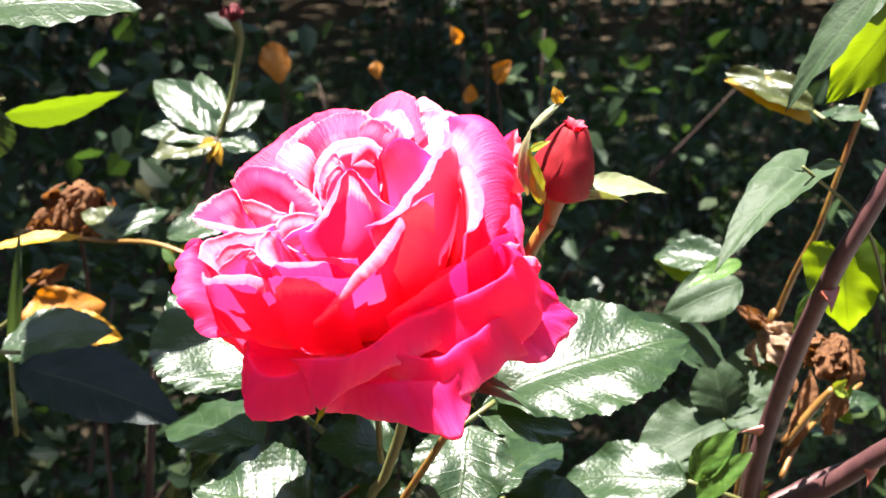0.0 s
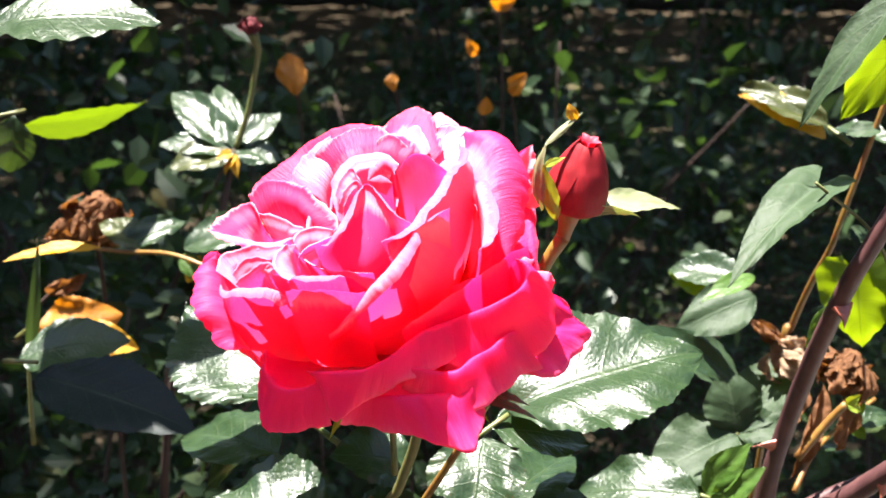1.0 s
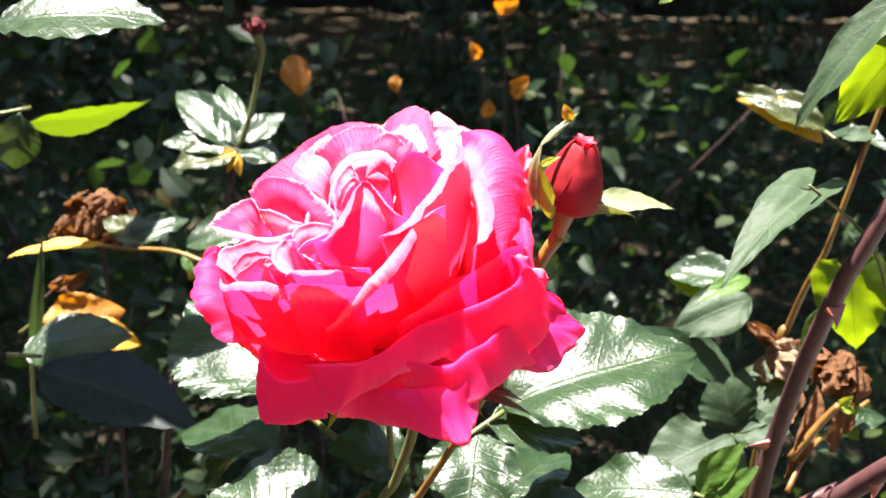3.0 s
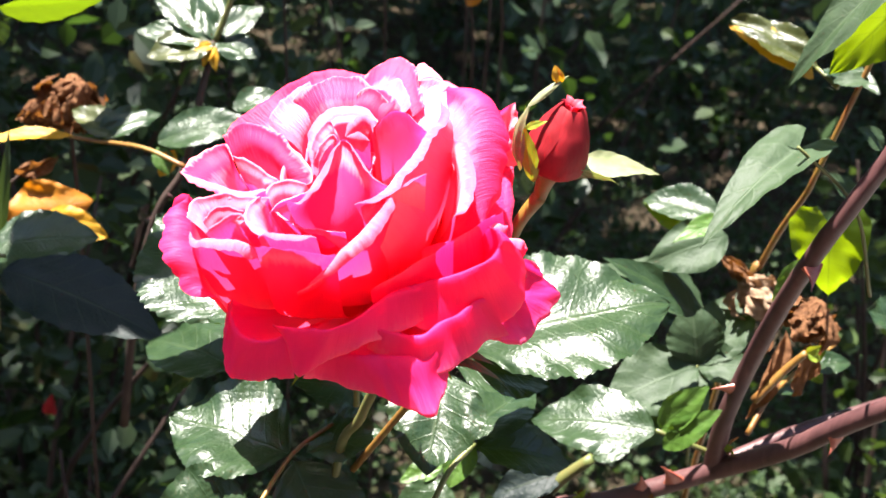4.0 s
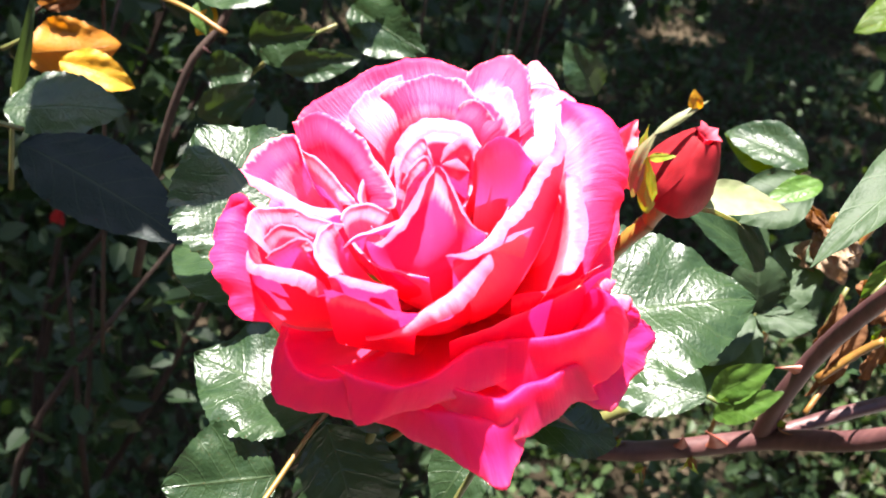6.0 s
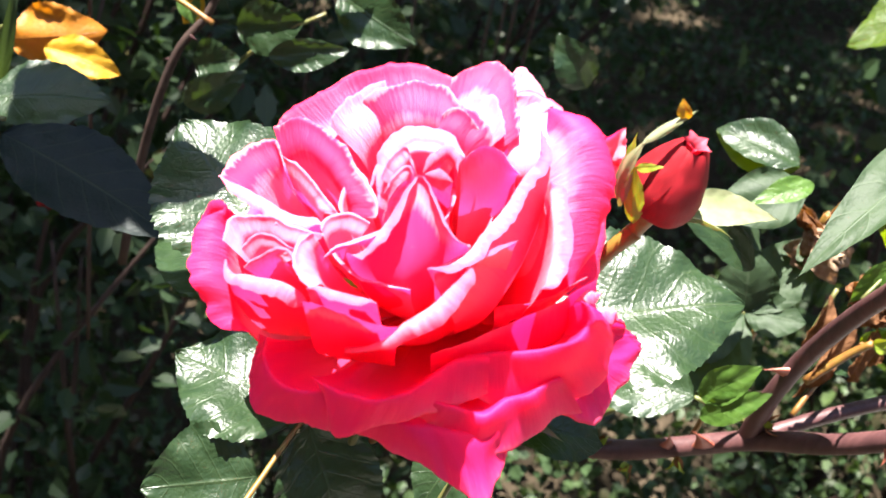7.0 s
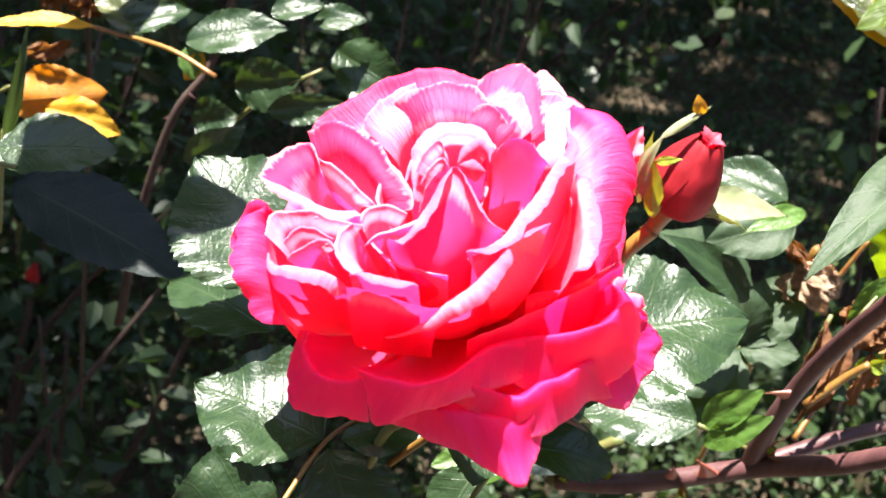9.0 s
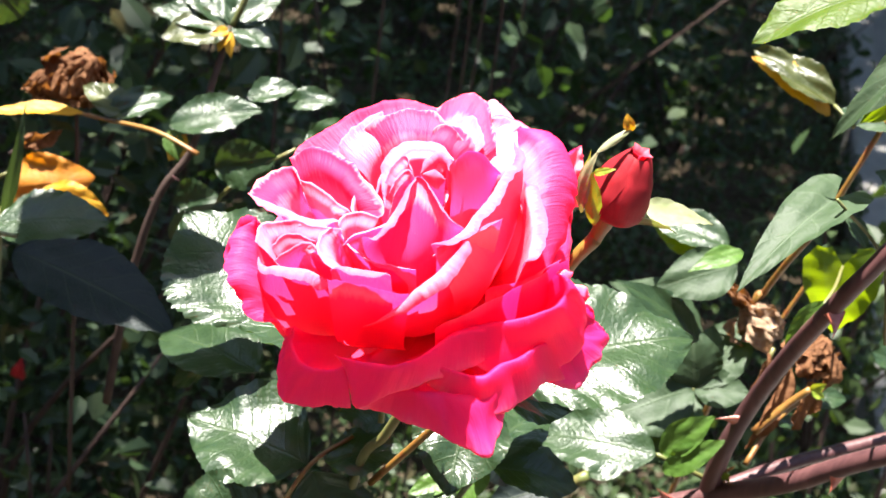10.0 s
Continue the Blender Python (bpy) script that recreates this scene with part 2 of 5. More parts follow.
def part(name, made, material, parent, label=""):
    """made: vertices in world metres, faces and, if any, uvs. Links one mesh under its thing or part."""
    origin = WORLD_AT[parent.name]
    verts = [Vector(v) - origin for v in made[0]]
    ob = new(name, mesh_of(name, verts, made[1], made[2] if len(made) > 2 else None))
    ob.data.materials.append(material)
    ob.parent = parent
    WORLD_AT[ob.name] = origin
    return tagged(ob, label)


def join(*many):
    verts, faces, uvs = [], [], []
    for m in many:
        n = len(verts)
        verts += list(m[0])
        faces += [tuple(i + n for i in f) for f in m[1]]
        uvs += list(m[2]) if len(m) > 2 else [(0.5, 0.0)] * len(m[0])
    return verts, faces, uvs


def grid_faces(rows, cols, closed=False):
    faces = []
    for i in range(rows - 1):
        for j in range(cols if closed else cols - 1):
            k = (j + 1) % cols
            faces.append((i * cols + j, i * cols + k, (i + 1) * cols + k, (i + 1) * cols + j))
    return faces


def spline(points, steps):
    """Points along a smooth curve through the given ones."""
    pts = [Vector(p) for p in points]
    if len(pts) == 2:
        return [pts[0].lerp(pts[1], i / steps) for i in range(steps + 1)]
    pts = [2 * pts[0] - pts[1], *pts, 2 * pts[-1] - pts[-2]]
    out = []
    for i in range(1, len(pts) - 2):
        a, b, c, d = pts[i - 1 : i + 3]
        for k in range(steps):
            s = k / steps
            out.append(0.5 * (2 * b + (c - a) * s + (2 * a - 5 * b + 4 * c - d) * s * s + (3 * b - a - 3 * c + d) * s**3))
    out.append(pts[-2])
    return out


def tube(points, radii, sides=10, steps=6, rough=0.0):
    line = spline(points, steps)
    r = np.interp(np.linspace(0, 1, len(line)), np.linspace(0, 1, len(radii)), radii)
    verts, side = [], None
    for i, p in enumerate(line):
        ahead = (line[min(i + 1, len(line) - 1)] - line[max(i - 1, 0)]).normalized()
        if side is None:
            side = ahead.orthogonal().normalized()
        side = (side - ahead * side.dot(ahead)).normalized()
        up = ahead.cross(side)
        for j in range(sides):
            a = 2 * math.pi * j / sides
            w = side * math.cos(a) + up * math.sin(a)
            k = r[i] * (1 + rough * noise.noise(p * 180 + w * 1.5))
            verts.append(p + w * k)
    faces = grid_faces(len(line), sides, True)
    faces += [tuple(range(sides))[::-1], tuple((len(line) - 1) * sides + j for j in range(sides))]
    return verts, faces, [(0.5, 0.0)] * len(verts)


def ovate(s):
    return s, math.sin(math.pi * s**0.82) ** 0.85 * 0.5


def lance(s):
    return s, math.sin(math.pi * s**0.7) ** 1.1 * 0.5


def arrow(s):
    x = np.interp(s, (0, 0.12, 0.25, 0.4, 1.0), (-0.20, -0.16, 0.0, 0.22, 1.0))
    y = np.interp(s, (0, 0.12, 0.25, 0.4, 0.7, 1.0), (0.20, 0.42, 0.50, 0.46, 0.27, 0.0))
    return float(x), float(y)


def heart(s):
    x = np.interp(s, (0, 0.1, 0.25, 0.45, 0.75, 1.0), (-0.22, -0.24, -0.08, 0.25, 0.68, 1.0))
    y = np.interp(s, (0, 0.1, 0.25, 0.45, 0.75, 1.0), (0.16, 0.34, 0.50, 0.46, 0.24, 0.0))
    return float(x), float(y)


def blade(base, tip, width, face, shape=ovate, fold=14.0, arch=0.06, teeth=0.05, count=13, wave=0.09, twist=0.0, seed=0, rows=30, cols=8):
    """A leaf blade from base to tip; face: the way its upper side looks. Folded along the midrib, arched and toothed."""
    base, tip, face = Vector(base), Vector(tip), Vector(face)
    ax = (tip - base)
    length = ax.length
    ax.normalize()
    across = face.cross(ax).normalized()
    up = ax.cross(across)
    f, verts, uvs = radians(fold), [], []
    if teeth > 0 and rows >= 30:
        rows = max(rows, 3 * count)
    for i in range(rows + 1):
        s = i / rows
        ex, ey = shape(s)
        if 0.03 < s < 0.99:
            ey *= 1 + teeth * ((1 - (s * count) % 1) - 0.5)
        for j in range(-cols, cols + 1):
            w = abs(j) / cols
            x, y = s + (ex - s) * w, ey * w * (1 if j >= 0 else -1)
            n = noise.noise(Vector((x * 3.1 + seed * 7.3, y * 4.0, seed * 1.7)))
            z = arch * 4 * x * (1 - x) * length + math.sin(f) * abs(y) * width + wave * n * width * (0.3 + w)
            z -= 0.016 * width * w * w * math.sin((s * 7 - w * 1.6) * 2 * math.pi)
            c, k = math.cos(radians(twist) * s), math.sin(radians(twist) * s)
            yy = math.cos(f) * y * width
            verts.append(base + ax * (x * length) + across * (yy * c - z * k) + up * (z * c + yy * k))
            uvs.append((s, w * (1 if j >= 0 else -1)))
    return verts, grid_faces(rows + 1, 2 * cols + 1), uvs


def thorn_mesh(at, way, size, along=(0, 0, 1)):
    at, way, along = Vector(at), Vector(way).normalized(), Vector(along).normalized()
    along = (along - way * along.dot(way)).normalized()
    side = way.cross(along)
    verts, rows = [], 6
    for i in range(rows + 1):
        s = i / rows
        r = (1 - s) ** 1.4
        c = at + way * size * s - along * size * 0.35 * s * s
        for j in range(8):
            a = 2 * math.pi * j / 8
            verts.append(c + along * math.cos(a) * size * 0.42 * max(r, 0.02) + side * math.sin(a) * size * 0.16 * max(r, 0.03))
    return verts, grid_faces(rows + 1, 8, True) + [tuple(rows * 8 + j for j in range(8))], [(0.5, 0)] * len(verts)


def scatter_leaves(places, size, seed, up=0.6, long=1.4):
    """Many small folded leaves; each place is a point. One mesh."""
    rng = np.random.default_rng(seed)
    n = len(places)
    p = np.asarray(places, float)
    z = rng.normal(size=(n, 3)) * (1 - up) + np.array((0, -0.25, up))
    z /= np.linalg.norm(z, axis=1)[:, None]
    x = rng.normal(size=(n, 3))
    x -= z * (x * z).sum(1)[:, None]
    x /= np.linalg.norm(x, axis=1)[:, None]
    y = np.cross(z, x)
    k = (np.asarray(size) * rng.uniform(0.55, 1.3, n))[:, None]
    bend = rng.uniform(0.05, 0.3, n)[:, None]
    mids = [p + x * k * long * s - z * k * bend * s * s * 0.8 for s in (0.0, 0.35, 0.7, 1.0)]
    sides = [p + x * k * long * s + y * k * w + z * k * bend * (1 - s) for s, w in ((0.30, 0.42), (0.68, 0.34), (0.30, -0.42), (0.68, -0.34))]
    verts = np.stack(mids + sides, 1).reshape(-1, 3)
    faces = []
    for i in range(0, 8 * n, 8):
        m0, m1, m2, tip, l1, l2, r1, r2 = range(i, i + 8)
        faces += [(m0, m1, l1), (m0, r1, m1), (m1, m2, l2, l1), (m1, r1, r2, m2), (m2, tip, l2), (m2, r2, tip)]
    return verts.tolist(), faces


# ---- the bed, the path, the shade ----
def ground_height(x, y):
    return 0.05 * noise.noise(Vector((x * 1.3, y * 1.3, 0))) + 0.02 * noise.noise(Vector((x * 6, y * 6, 3)))


def path_edge(y):
    return 0.32 + 0.265 * y


def build_ground():
    xs = np.concatenate([np.linspace(-60, -3, 20), np.linspace(-2.8, 3.4, 90), np.linspace(4, 60, 20)])
    ys = np.concatenate([np.linspace(-60, -1, 20), np.linspace(-0.8, 6, 100), np.linspace(6.5, 80, 30)])
    verts = [(x, y, ground_height(x, y) - (0.06 if x > path_edge(y) - 0.05 else 0.0)) for y in ys for x in xs]
    ob = new("ground", mesh_of("ground", verts, grid_faces(len(ys), len(xs))))
    ob.data.materials.append(SOIL)
    tagged(ob, "dark shaded garden soil of the rose bed", "ground", kind="structure")
    # a paved path along the bed
    verts, faces = [], []
    for i in range(60):
        y = -2 + i * 0.3
        for dx, z in ((0.0, -0.05), (0.0, 0.055), (0.01, 0.06), (0.09, 0.06), (0.10, 0.055), (0.10, 0.02), (1.5, 0.025)):
            verts.append((path_edge(y) + dx + 0.006 * noise.noise(Vector((dx * 9, y * 3, 1))), y, z + 0.004 * noise.noise(Vector((dx * 5, y * 2, 4)))))
    ob = new("path", mesh_of("path", verts, grid_faces(60, 7)[::1], smooth=False))
    ob.data.materials.append(CONCRETE)
    tagged(ob, "grey concrete garden path with a low kerb", "path", kind="structure")


def build_groundcover():
    rng = np.random.default_rng(5)
    pts = []
    while len(pts) < 95000:
        y = 0.55 + 6.0 * rng.random() ** 1.7
        x = rng.uniform(-0.55 * y - 0.4, path_edge(y) + 0.02)
        h = 0.05 + 0.20 * max(0.0, noise.noise(Vector((x * 2.2, y * 2.2, 7))) + 0.3)
        pts.append((x, y, ground_height(x, y) + h * rng.random() ** 0.6))
    verts, faces = scatter_leaves(pts, 0.0125, 6, 0.35, 1.2)
    ob = new("groundcover", mesh_of("groundcover", verts, faces, smooth=False))
    ob.data.materials.append(COVER)
    tagged(ob, "low creeping green groundcover in dappled shade", "groundcover", kind="stuff")


def build_shrub(name, at, size, count, leaf, label, seed, stems=7, material=None):
    """A loose shrub: thin stems and many leaves round them, with gaps."""
    rng = np.random.default_rng(seed)
    at, size = Vector(at), Vector(size)
    e = thing(name, at, label, "shrub", "shrubs behind the roses")
    tubes, pts = [], []
    for i in range(stems):
        top = at + Vector((rng.uniform(-1, 1) * size.x, rng.uniform(-1, 1) * size.y, size.z * rng.uniform(0.65, 1.0)))
        mid = at.lerp(top, 0.5) + Vector((rng.normal() * 0.04, rng.normal() * 0.04, 0.02))
        tubes.append(tube([at + Vector((rng.normal() * 0.03, rng.normal() * 0.03, -0.03)), mid, top], [0.004, 0.003, 0.0012], 6, 5))
        line = spline([at, mid, top], 10)
        for k in range(count // stems):
            p = line[int(rng.uniform(4, len(line) - 1))]
            pts.append(p + Vector(rng.normal(size=3)) * leaf * 2.4)
    for one in tubes:
        part("stem", one, BARK, e)
    verts, faces = scatter_leaves(pts, leaf, seed + 1, 0.4)
    ob = part("foliage", (verts, faces), material or SHRUB, e)
    ob.data.polygons.foreach_set("use_smooth", [False] * len(ob.data.polygons))


def build_shade_tree():
    # Out-of-view tree, added so that its crown darkens the bed.
    rng = np.random.default_rng(11)
    e = thing("tree", (-2.8, 4.6, 0.0), "broad leafy tree, unseen, added to shade the bed", "tree")
    limbs = [tube([(-2.8, 4.6, -0.1), (-2.7, 4.5, 1.6), (-2.2, 4.6, 3.0), (-1.2, 4.6, 4.2)], [0.20, 0.15, 0.12, 0.06], 12, 8, 0.1)]
    for i in range(9):
        end = (rng.uniform(-4, 3), rng.uniform(2.8, 7), rng.uniform(3.8, 5.0))
        limbs.append(tube([(-2.4, 4.6, 2.6), ((-2.4 + end[0]) / 2, (4.6 + end[1]) / 2, 3.9), end], [0.07, 0.045, 0.015], 7, 6, 0.1))
    part("trunk", join(*limbs), CANE, e)
    pts = []
    while len(pts) < 25000:
        p = rng.uniform(-1, 1, 3)
        place = (-0.6 + p[0] * 5.6, 4.9 + p[1] * 4.0, 4.4 + p[2] * 1.0)
        # hole kept in the added crown so that sun reaches the rose
        gap = place[1] < 0.97 or place[0] > -0.9 and place[1] < 1.8 and rng.random() < 0.8
        if (p**4).sum() < 1 and noise.noise(Vector(p * 3.2)) > -0.45 and not gap:
            pts.append(place)
    verts, faces = scatter_leaves(pts, 0.15, 12, 0.6)
    part("crown", (verts, faces), CROWN, e)


build_ground()
build_groundcover()
build_shade_tree()
build_shrub("shrub", (-0.30, 0.88, 0.0), (0.20, 0.10, 0.62), 360, 0.015, "dim low shrub under the rose leaves", 17, 6)
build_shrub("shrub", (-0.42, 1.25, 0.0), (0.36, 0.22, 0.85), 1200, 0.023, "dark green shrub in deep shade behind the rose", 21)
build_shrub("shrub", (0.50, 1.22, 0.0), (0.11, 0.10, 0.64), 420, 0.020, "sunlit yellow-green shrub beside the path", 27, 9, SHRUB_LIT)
build_shrub("shrub", (0.0, 1.75, 0.0), (0.45, 0.25, 0.80), 900, 0.022, "dark shrub with a few yellowing leaves", 31)
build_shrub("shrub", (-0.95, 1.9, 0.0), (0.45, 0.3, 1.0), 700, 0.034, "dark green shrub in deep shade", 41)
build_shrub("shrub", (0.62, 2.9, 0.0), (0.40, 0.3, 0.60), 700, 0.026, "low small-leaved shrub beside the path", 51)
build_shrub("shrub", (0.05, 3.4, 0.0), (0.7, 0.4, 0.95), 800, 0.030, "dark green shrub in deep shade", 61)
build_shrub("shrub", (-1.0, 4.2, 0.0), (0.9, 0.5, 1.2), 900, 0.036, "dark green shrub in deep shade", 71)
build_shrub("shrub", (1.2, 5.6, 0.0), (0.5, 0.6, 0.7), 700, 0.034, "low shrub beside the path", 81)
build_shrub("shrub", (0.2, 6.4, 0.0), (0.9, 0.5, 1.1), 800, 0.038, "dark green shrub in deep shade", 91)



def build_hedge():
    """Tall clipped hedges added, mostly unseen, round the garden to hold back skylight."""
    rng = np.random.default_rng(15)
    for name, x0, x1, y0, y1 in (("hedge", -6, 6, 9.0, 9.8), ("hedge", -4.4, -3.6, -1.8, 9.8), ("hedge", 4.2, 5.0, -1.8, 9.8), ("hedge", -6, 6, -2.6, -1.8)):
        e = thing(name, ((x0 + x1) / 2, (y0 + y1) / 2, 0), "tall dark green hedge, added round the garden against skylight", "hedge", "hedges")
        core, n = [], 24
        long_x = x1 - x0 > y1 - y0
        for i in range(n + 1):
            s = i / n
            for k, (d, z) in enumerate(((0, -0.1), (0, 2.5), (1, 2.5), (1, -0.1))):
                w = 0.1 * noise.noise(Vector((s * 9, k, 2)))
                core.append((x0 + (x1 - x0) * s, y0 + (y1 - y0) * d + w, z) if long_x else (x0 + (x1 - x0) * d + w, y0 + (y1 - y0) * s, z))
        part("body", (core, grid_faces(n + 1, 4)), BARK, e)
        pts = []
        for i in range(5000):
            d = rng.choice((-0.05, 1.05)) + rng.normal() * 0.06
            s, z = rng.random(), rng.uniform(0, 2.6)
            pts.append((x0 + (x1 - x0) * s, y0 + (y1 - y0) * d, z) if long_x else (x0 + (x1 - x0) * d, y0 + (y1 - y0) * s, z))
        part("foliage", scatter_leaves(pts, 0.10, 16, 0.3), SHRUB, e)


build_hedge()

# ---- the rose ----
AXIS = Vector((-0.150, -0.420, 0.895)).normalized()
RIGHT = (Vector((1, 0, 0)) - AXIS * AXIS.x).normalized()
AWAY = AXIS.cross(RIGHT)
CENTRE = Vector((-0.016, 0.329, 0.840))


def in_rose(x, y, z):
    """Rose's own millimetres (right, away, along its axis) to world metres."""
    return CENTRE + (RIGHT * x + AWAY * y + AXIS * z) * 0.001


HEART, LEFT, LOW, MIDDLE = (0, -9), (-24, -10), (-27, -25), (-14, -23.5)  # the centres round which the petals stand, mm


def petal(material, rim, waist=None, inside=0.82, drop=15.0, curl=60.0, roll=1.5, about=HEART, crinkle=0.5, fray=1.0, base=(0, -7, -9)):
    """One petal: it rises from the hip through its waist line to the rim (mm, in the rose's space) and rolls back there by curl
    degrees over roll mm. With no waist given it leans in towards its centre, drop mm below the rim."""
    global petals_made
    petals_made += 1
    seed, b, c = petals_made * 1.37, Vector(base), Vector((about[0], about[1], 0))
    rim = [Vector(p) for p in rim]
    if waist is None:
        # rims run anticlockwise round their centre, so that they roll outwards
        if sum((p - c).x * (q - c).y - (p - c).y * (q - c).x for p, q in zip(rim, rim[1:])) < 0:
            rim = rim[::-1]
            roll = roll[::-1] if isinstance(roll, list) else roll
        waist = [Vector((c.x + (p.x - c.x) * inside, c.y + (p.y - c.y) * inside, p.z - drop)) for p in rim]
    steps = 10
    cols, turns = steps * (len(rim) - 1), 9
    top, mid = spline(rim, steps), spline(waist, steps)
    rolls = np.interp(np.linspace(0, 1, cols + 1), np.linspace(0, 1, len(roll)), roll) if isinstance(roll, list) else [roll] * (cols + 1)
    along_mm, verts, uvs = 0.0, [], []
    for j in range(cols + 1):
        u = j / cols
        q, w = Vector(top[j]), Vector(mid[j])
        if j:
            along_mm += (q - Vector(top[j - 1])).length
        s = along_mm
        along = (Vector(top[min(cols, j + 1)]) - Vector(top[max(0, j - 1)])).normalized()
        flat = Vector((w.x - b.x, w.y - b.y, 0))
        foot = b + flat.normalized() * 4
        low = b + flat * 0.8 + Vector((0, 0, (w.z - b.z) * 0.35))
        ends = min(1.0, 5 * u + 0.2, 5 * (1 - u) + 0.2)
        size = max(0.25, rolls[j] * ends * (1 + fray * (0.40 * noise.noise(Vector((s / 7, seed, 0))) + 0.28 * noise.noise(Vector((s / 2.2, seed, 4))))))
        bends = [radians(curl) * (k / turns) ** 0.8 for k in range(1, turns + 1)]
        rise = sum(math.cos(a) for a in bends if a < math.pi / 2) * size / turns
        q = q - (q - w).normalized() * rise * 0.8
        line = []
        for i in range(8):
            v = i / 8
            line.append(foot * (1 - v) ** 2 + low * (2 * v * (1 - v)) + w * v * v)
        start, stop = (w - low) * 0.8, (q - w) * 0.9
        for i in range(15):
            v = i / 14
            h1, h2 = 2 * v**3 - 3 * v * v + 1, v**3 - 2 * v * v + v
            h3, h4 = -2 * v**3 + 3 * v * v, v**3 - v * v
            line.append(w * h1 + start * h2 + q * h3 + stop * h4)
        d = (line[-1] - line[-2]).normalized()
        out = along.cross(d).normalized()
        p = line[-1]
        for a in bends:
            p = p + (d * math.cos(a) + out * math.sin(a)) * (size / turns)
            line.append(p)
        from_edge = [0.0]
        for p1, p0 in zip(line[::-1], line[-2::-1]):
            from_edge.append(from_edge[-1] + (p1 - p0).length)
        from_edge.reverse()
        for p, e in zip(line, from_edge):
            near = max(0.0, 1 - e / 26)
            ripple = noise.noise(Vector((s / 13, e / 11, seed))) * 2.2 + noise.noise(Vector((s / 5, e / 8, seed * 2.0))) * 0.7
            ripple += noise.noise(Vector((s / 1.9, e / 6, seed * 3.0))) * 0.22 + noise.noise(Vector((s / 2.6, e / 22, seed * 4.0))) * 0.25
            p = p - out * (ripple * crinkle * near**1.2)
            p = p + d * (noise.noise(Vector((s / 5, seed * 9.0, 1))) * 1.3 + noise.noise(Vector((s / 1.4, seed * 9.0, 5))) * 0.5) * fray * max(0, near - 0.7) * 2.4
            verts.append(in_rose(*p))
            uvs.append((s / 40, max(0.0, 1 - e / 40)))
    part("petal", (verts, grid_faces(cols + 1, 23 + turns), uvs), material, rose)


rose = thing("rose", in_rose(0, -7, -10), "full deep-pink garden rose in bloom, lit from above", "rose")
petals_made = 0
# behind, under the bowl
petal(PETAL_OUTER_SHADED, [(38, -8, 2), (38, 12, 13), (35, 24, 18)], [(30, -10, 6), (31, 6, 10), (27, 16, 12)], curl=50, roll=3)
petal(PETAL_OUTER_SHADED, [(32, 12, 14), (14, 26, 16), (-14, 26, 14)], [(26, 8, 8), (10, 18, 8), (-12, 18, 8)], curl=40, roll=3)
petal(PETAL_OUTER_SHADED, [(-10, 26, 14), (-34, 10, 16), (-42, -8, 14)], [(-8, 18, 8), (-26, 6, 8), (-32, -8, 8)], curl=40, roll=3)
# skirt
petal(PETAL_OUTER_SHADED, [(32, -36.5, 3), (37.5, -37, 2), (42, -36, 1.5), (46, -25.5, -4), (51, -10, -12), (50, -7.5, -12), (45.5, -9, -6), (43, -11, 2)], waist=[(30, -30.5, 6), (34, -30.5, 5), (37, -28.5, 4), (39, -24.5, 2), (40.5, -19.5, 1), (41, -16.5, 2), (41, -15.5, 4), (40, -16, 8)], curl=50, roll=1.5, crinkle=1.2)
petal(PETAL_OUTER_SHADED, [(-12.5, -47.5, 2), (-9, -48, 0), (-1.5, -49.5, 0), (8, -52.5, -1), (16.5, -56, -1), (20, -57.5, -1), (22, -54, 0), (23.5, -49.5, 0), (23.5, -46, 0)], waist=[(-8, -45, 8), (-4, -44.5, 8), (0, -44.5, 8), (5.5, -45, 8), (9.5, -45.5, 8), (13.5, -45.5, 8), (17.5, -44.5, 8), (20, -43.5, 8), (21, -42, 8)], curl=60, roll=1.5, crinkle=1.3)
petal(PETAL_OUTER_SHADED, [(4, -43.5, 9), (8.5, -46.5, 7), (14, -48.5, 5), (19, -49, 4), (23, -46.5, 3), (28.5, -42, 3), (33, -37, 3), (38, -35, 2)], waist=[(8, -42, 14), (11, -42.5, 13), (14, -42.5, 12), (18, -42, 12), (21, -39, 12), (25, -37.5, 13), (29, -34.5, 14), (31.5, -33, 14)], curl=40, roll=1.0, crinkle=1.0)
petal(PETAL_OUTER_SHADED, [(-31.5, -32, 12), (-35, -34, 4), (-35.5, -39, -2), (-33.5, -43, -3), (-29.5, -44.5, -3), (-22, -47, -1), (-15, -48.5, 2)], waist=[(-29.5, -34, 16), (-29.5, -36, 13), (-27.5, -39.5, 11), (-25.5, -41, 10), (-22.5, -42, 10), (-18.5, -42.5, 11), (-14.5, -42, 13)], curl=70, roll=2.5, crinkle=1.4, fray=1.5)
petal(PETAL_OUTER_SHADED, [(-18, -39.5, 12), (-15, -47.5, 9), (-13, -50, 6), (-7.5, -49.5, 9), (-0.5, -47.5, 12), (6, -45, 13), (12, -42, 13), (18, -38.5, 13)], waist=[(-17.5, -40.5, 14), (-12.5, -44, 17), (-8, -45, 18), (-3, -45, 18), (2, -42.5, 18), (7, -37.5, 18), (11, -34, 18), (17, -33, 18)], curl=50, roll=1.2, crinkle=1.0)
petal(PETAL_OUTER_SHADED, [(13, -38.5, 12), (22.5, -40, 8), (30, -38, 5), (36.5, -34.5, 5), (42, -30, 8), (43, -24.5, 12), (42.5, -21.5, 17), (40.5, -19.5, 21), (35.5, -20.5, 23)], waist=[(12, -32.5, 17), (20, -31.5, 19), (26.5, -31, 21), (30, -30, 22), (33.5, -29, 23), (35.5, -26.5, 23), (36, -25.5, 24), (35, -24, 25), (33, -23, 26)], curl=60, roll=1.5, crinkle=1.0)
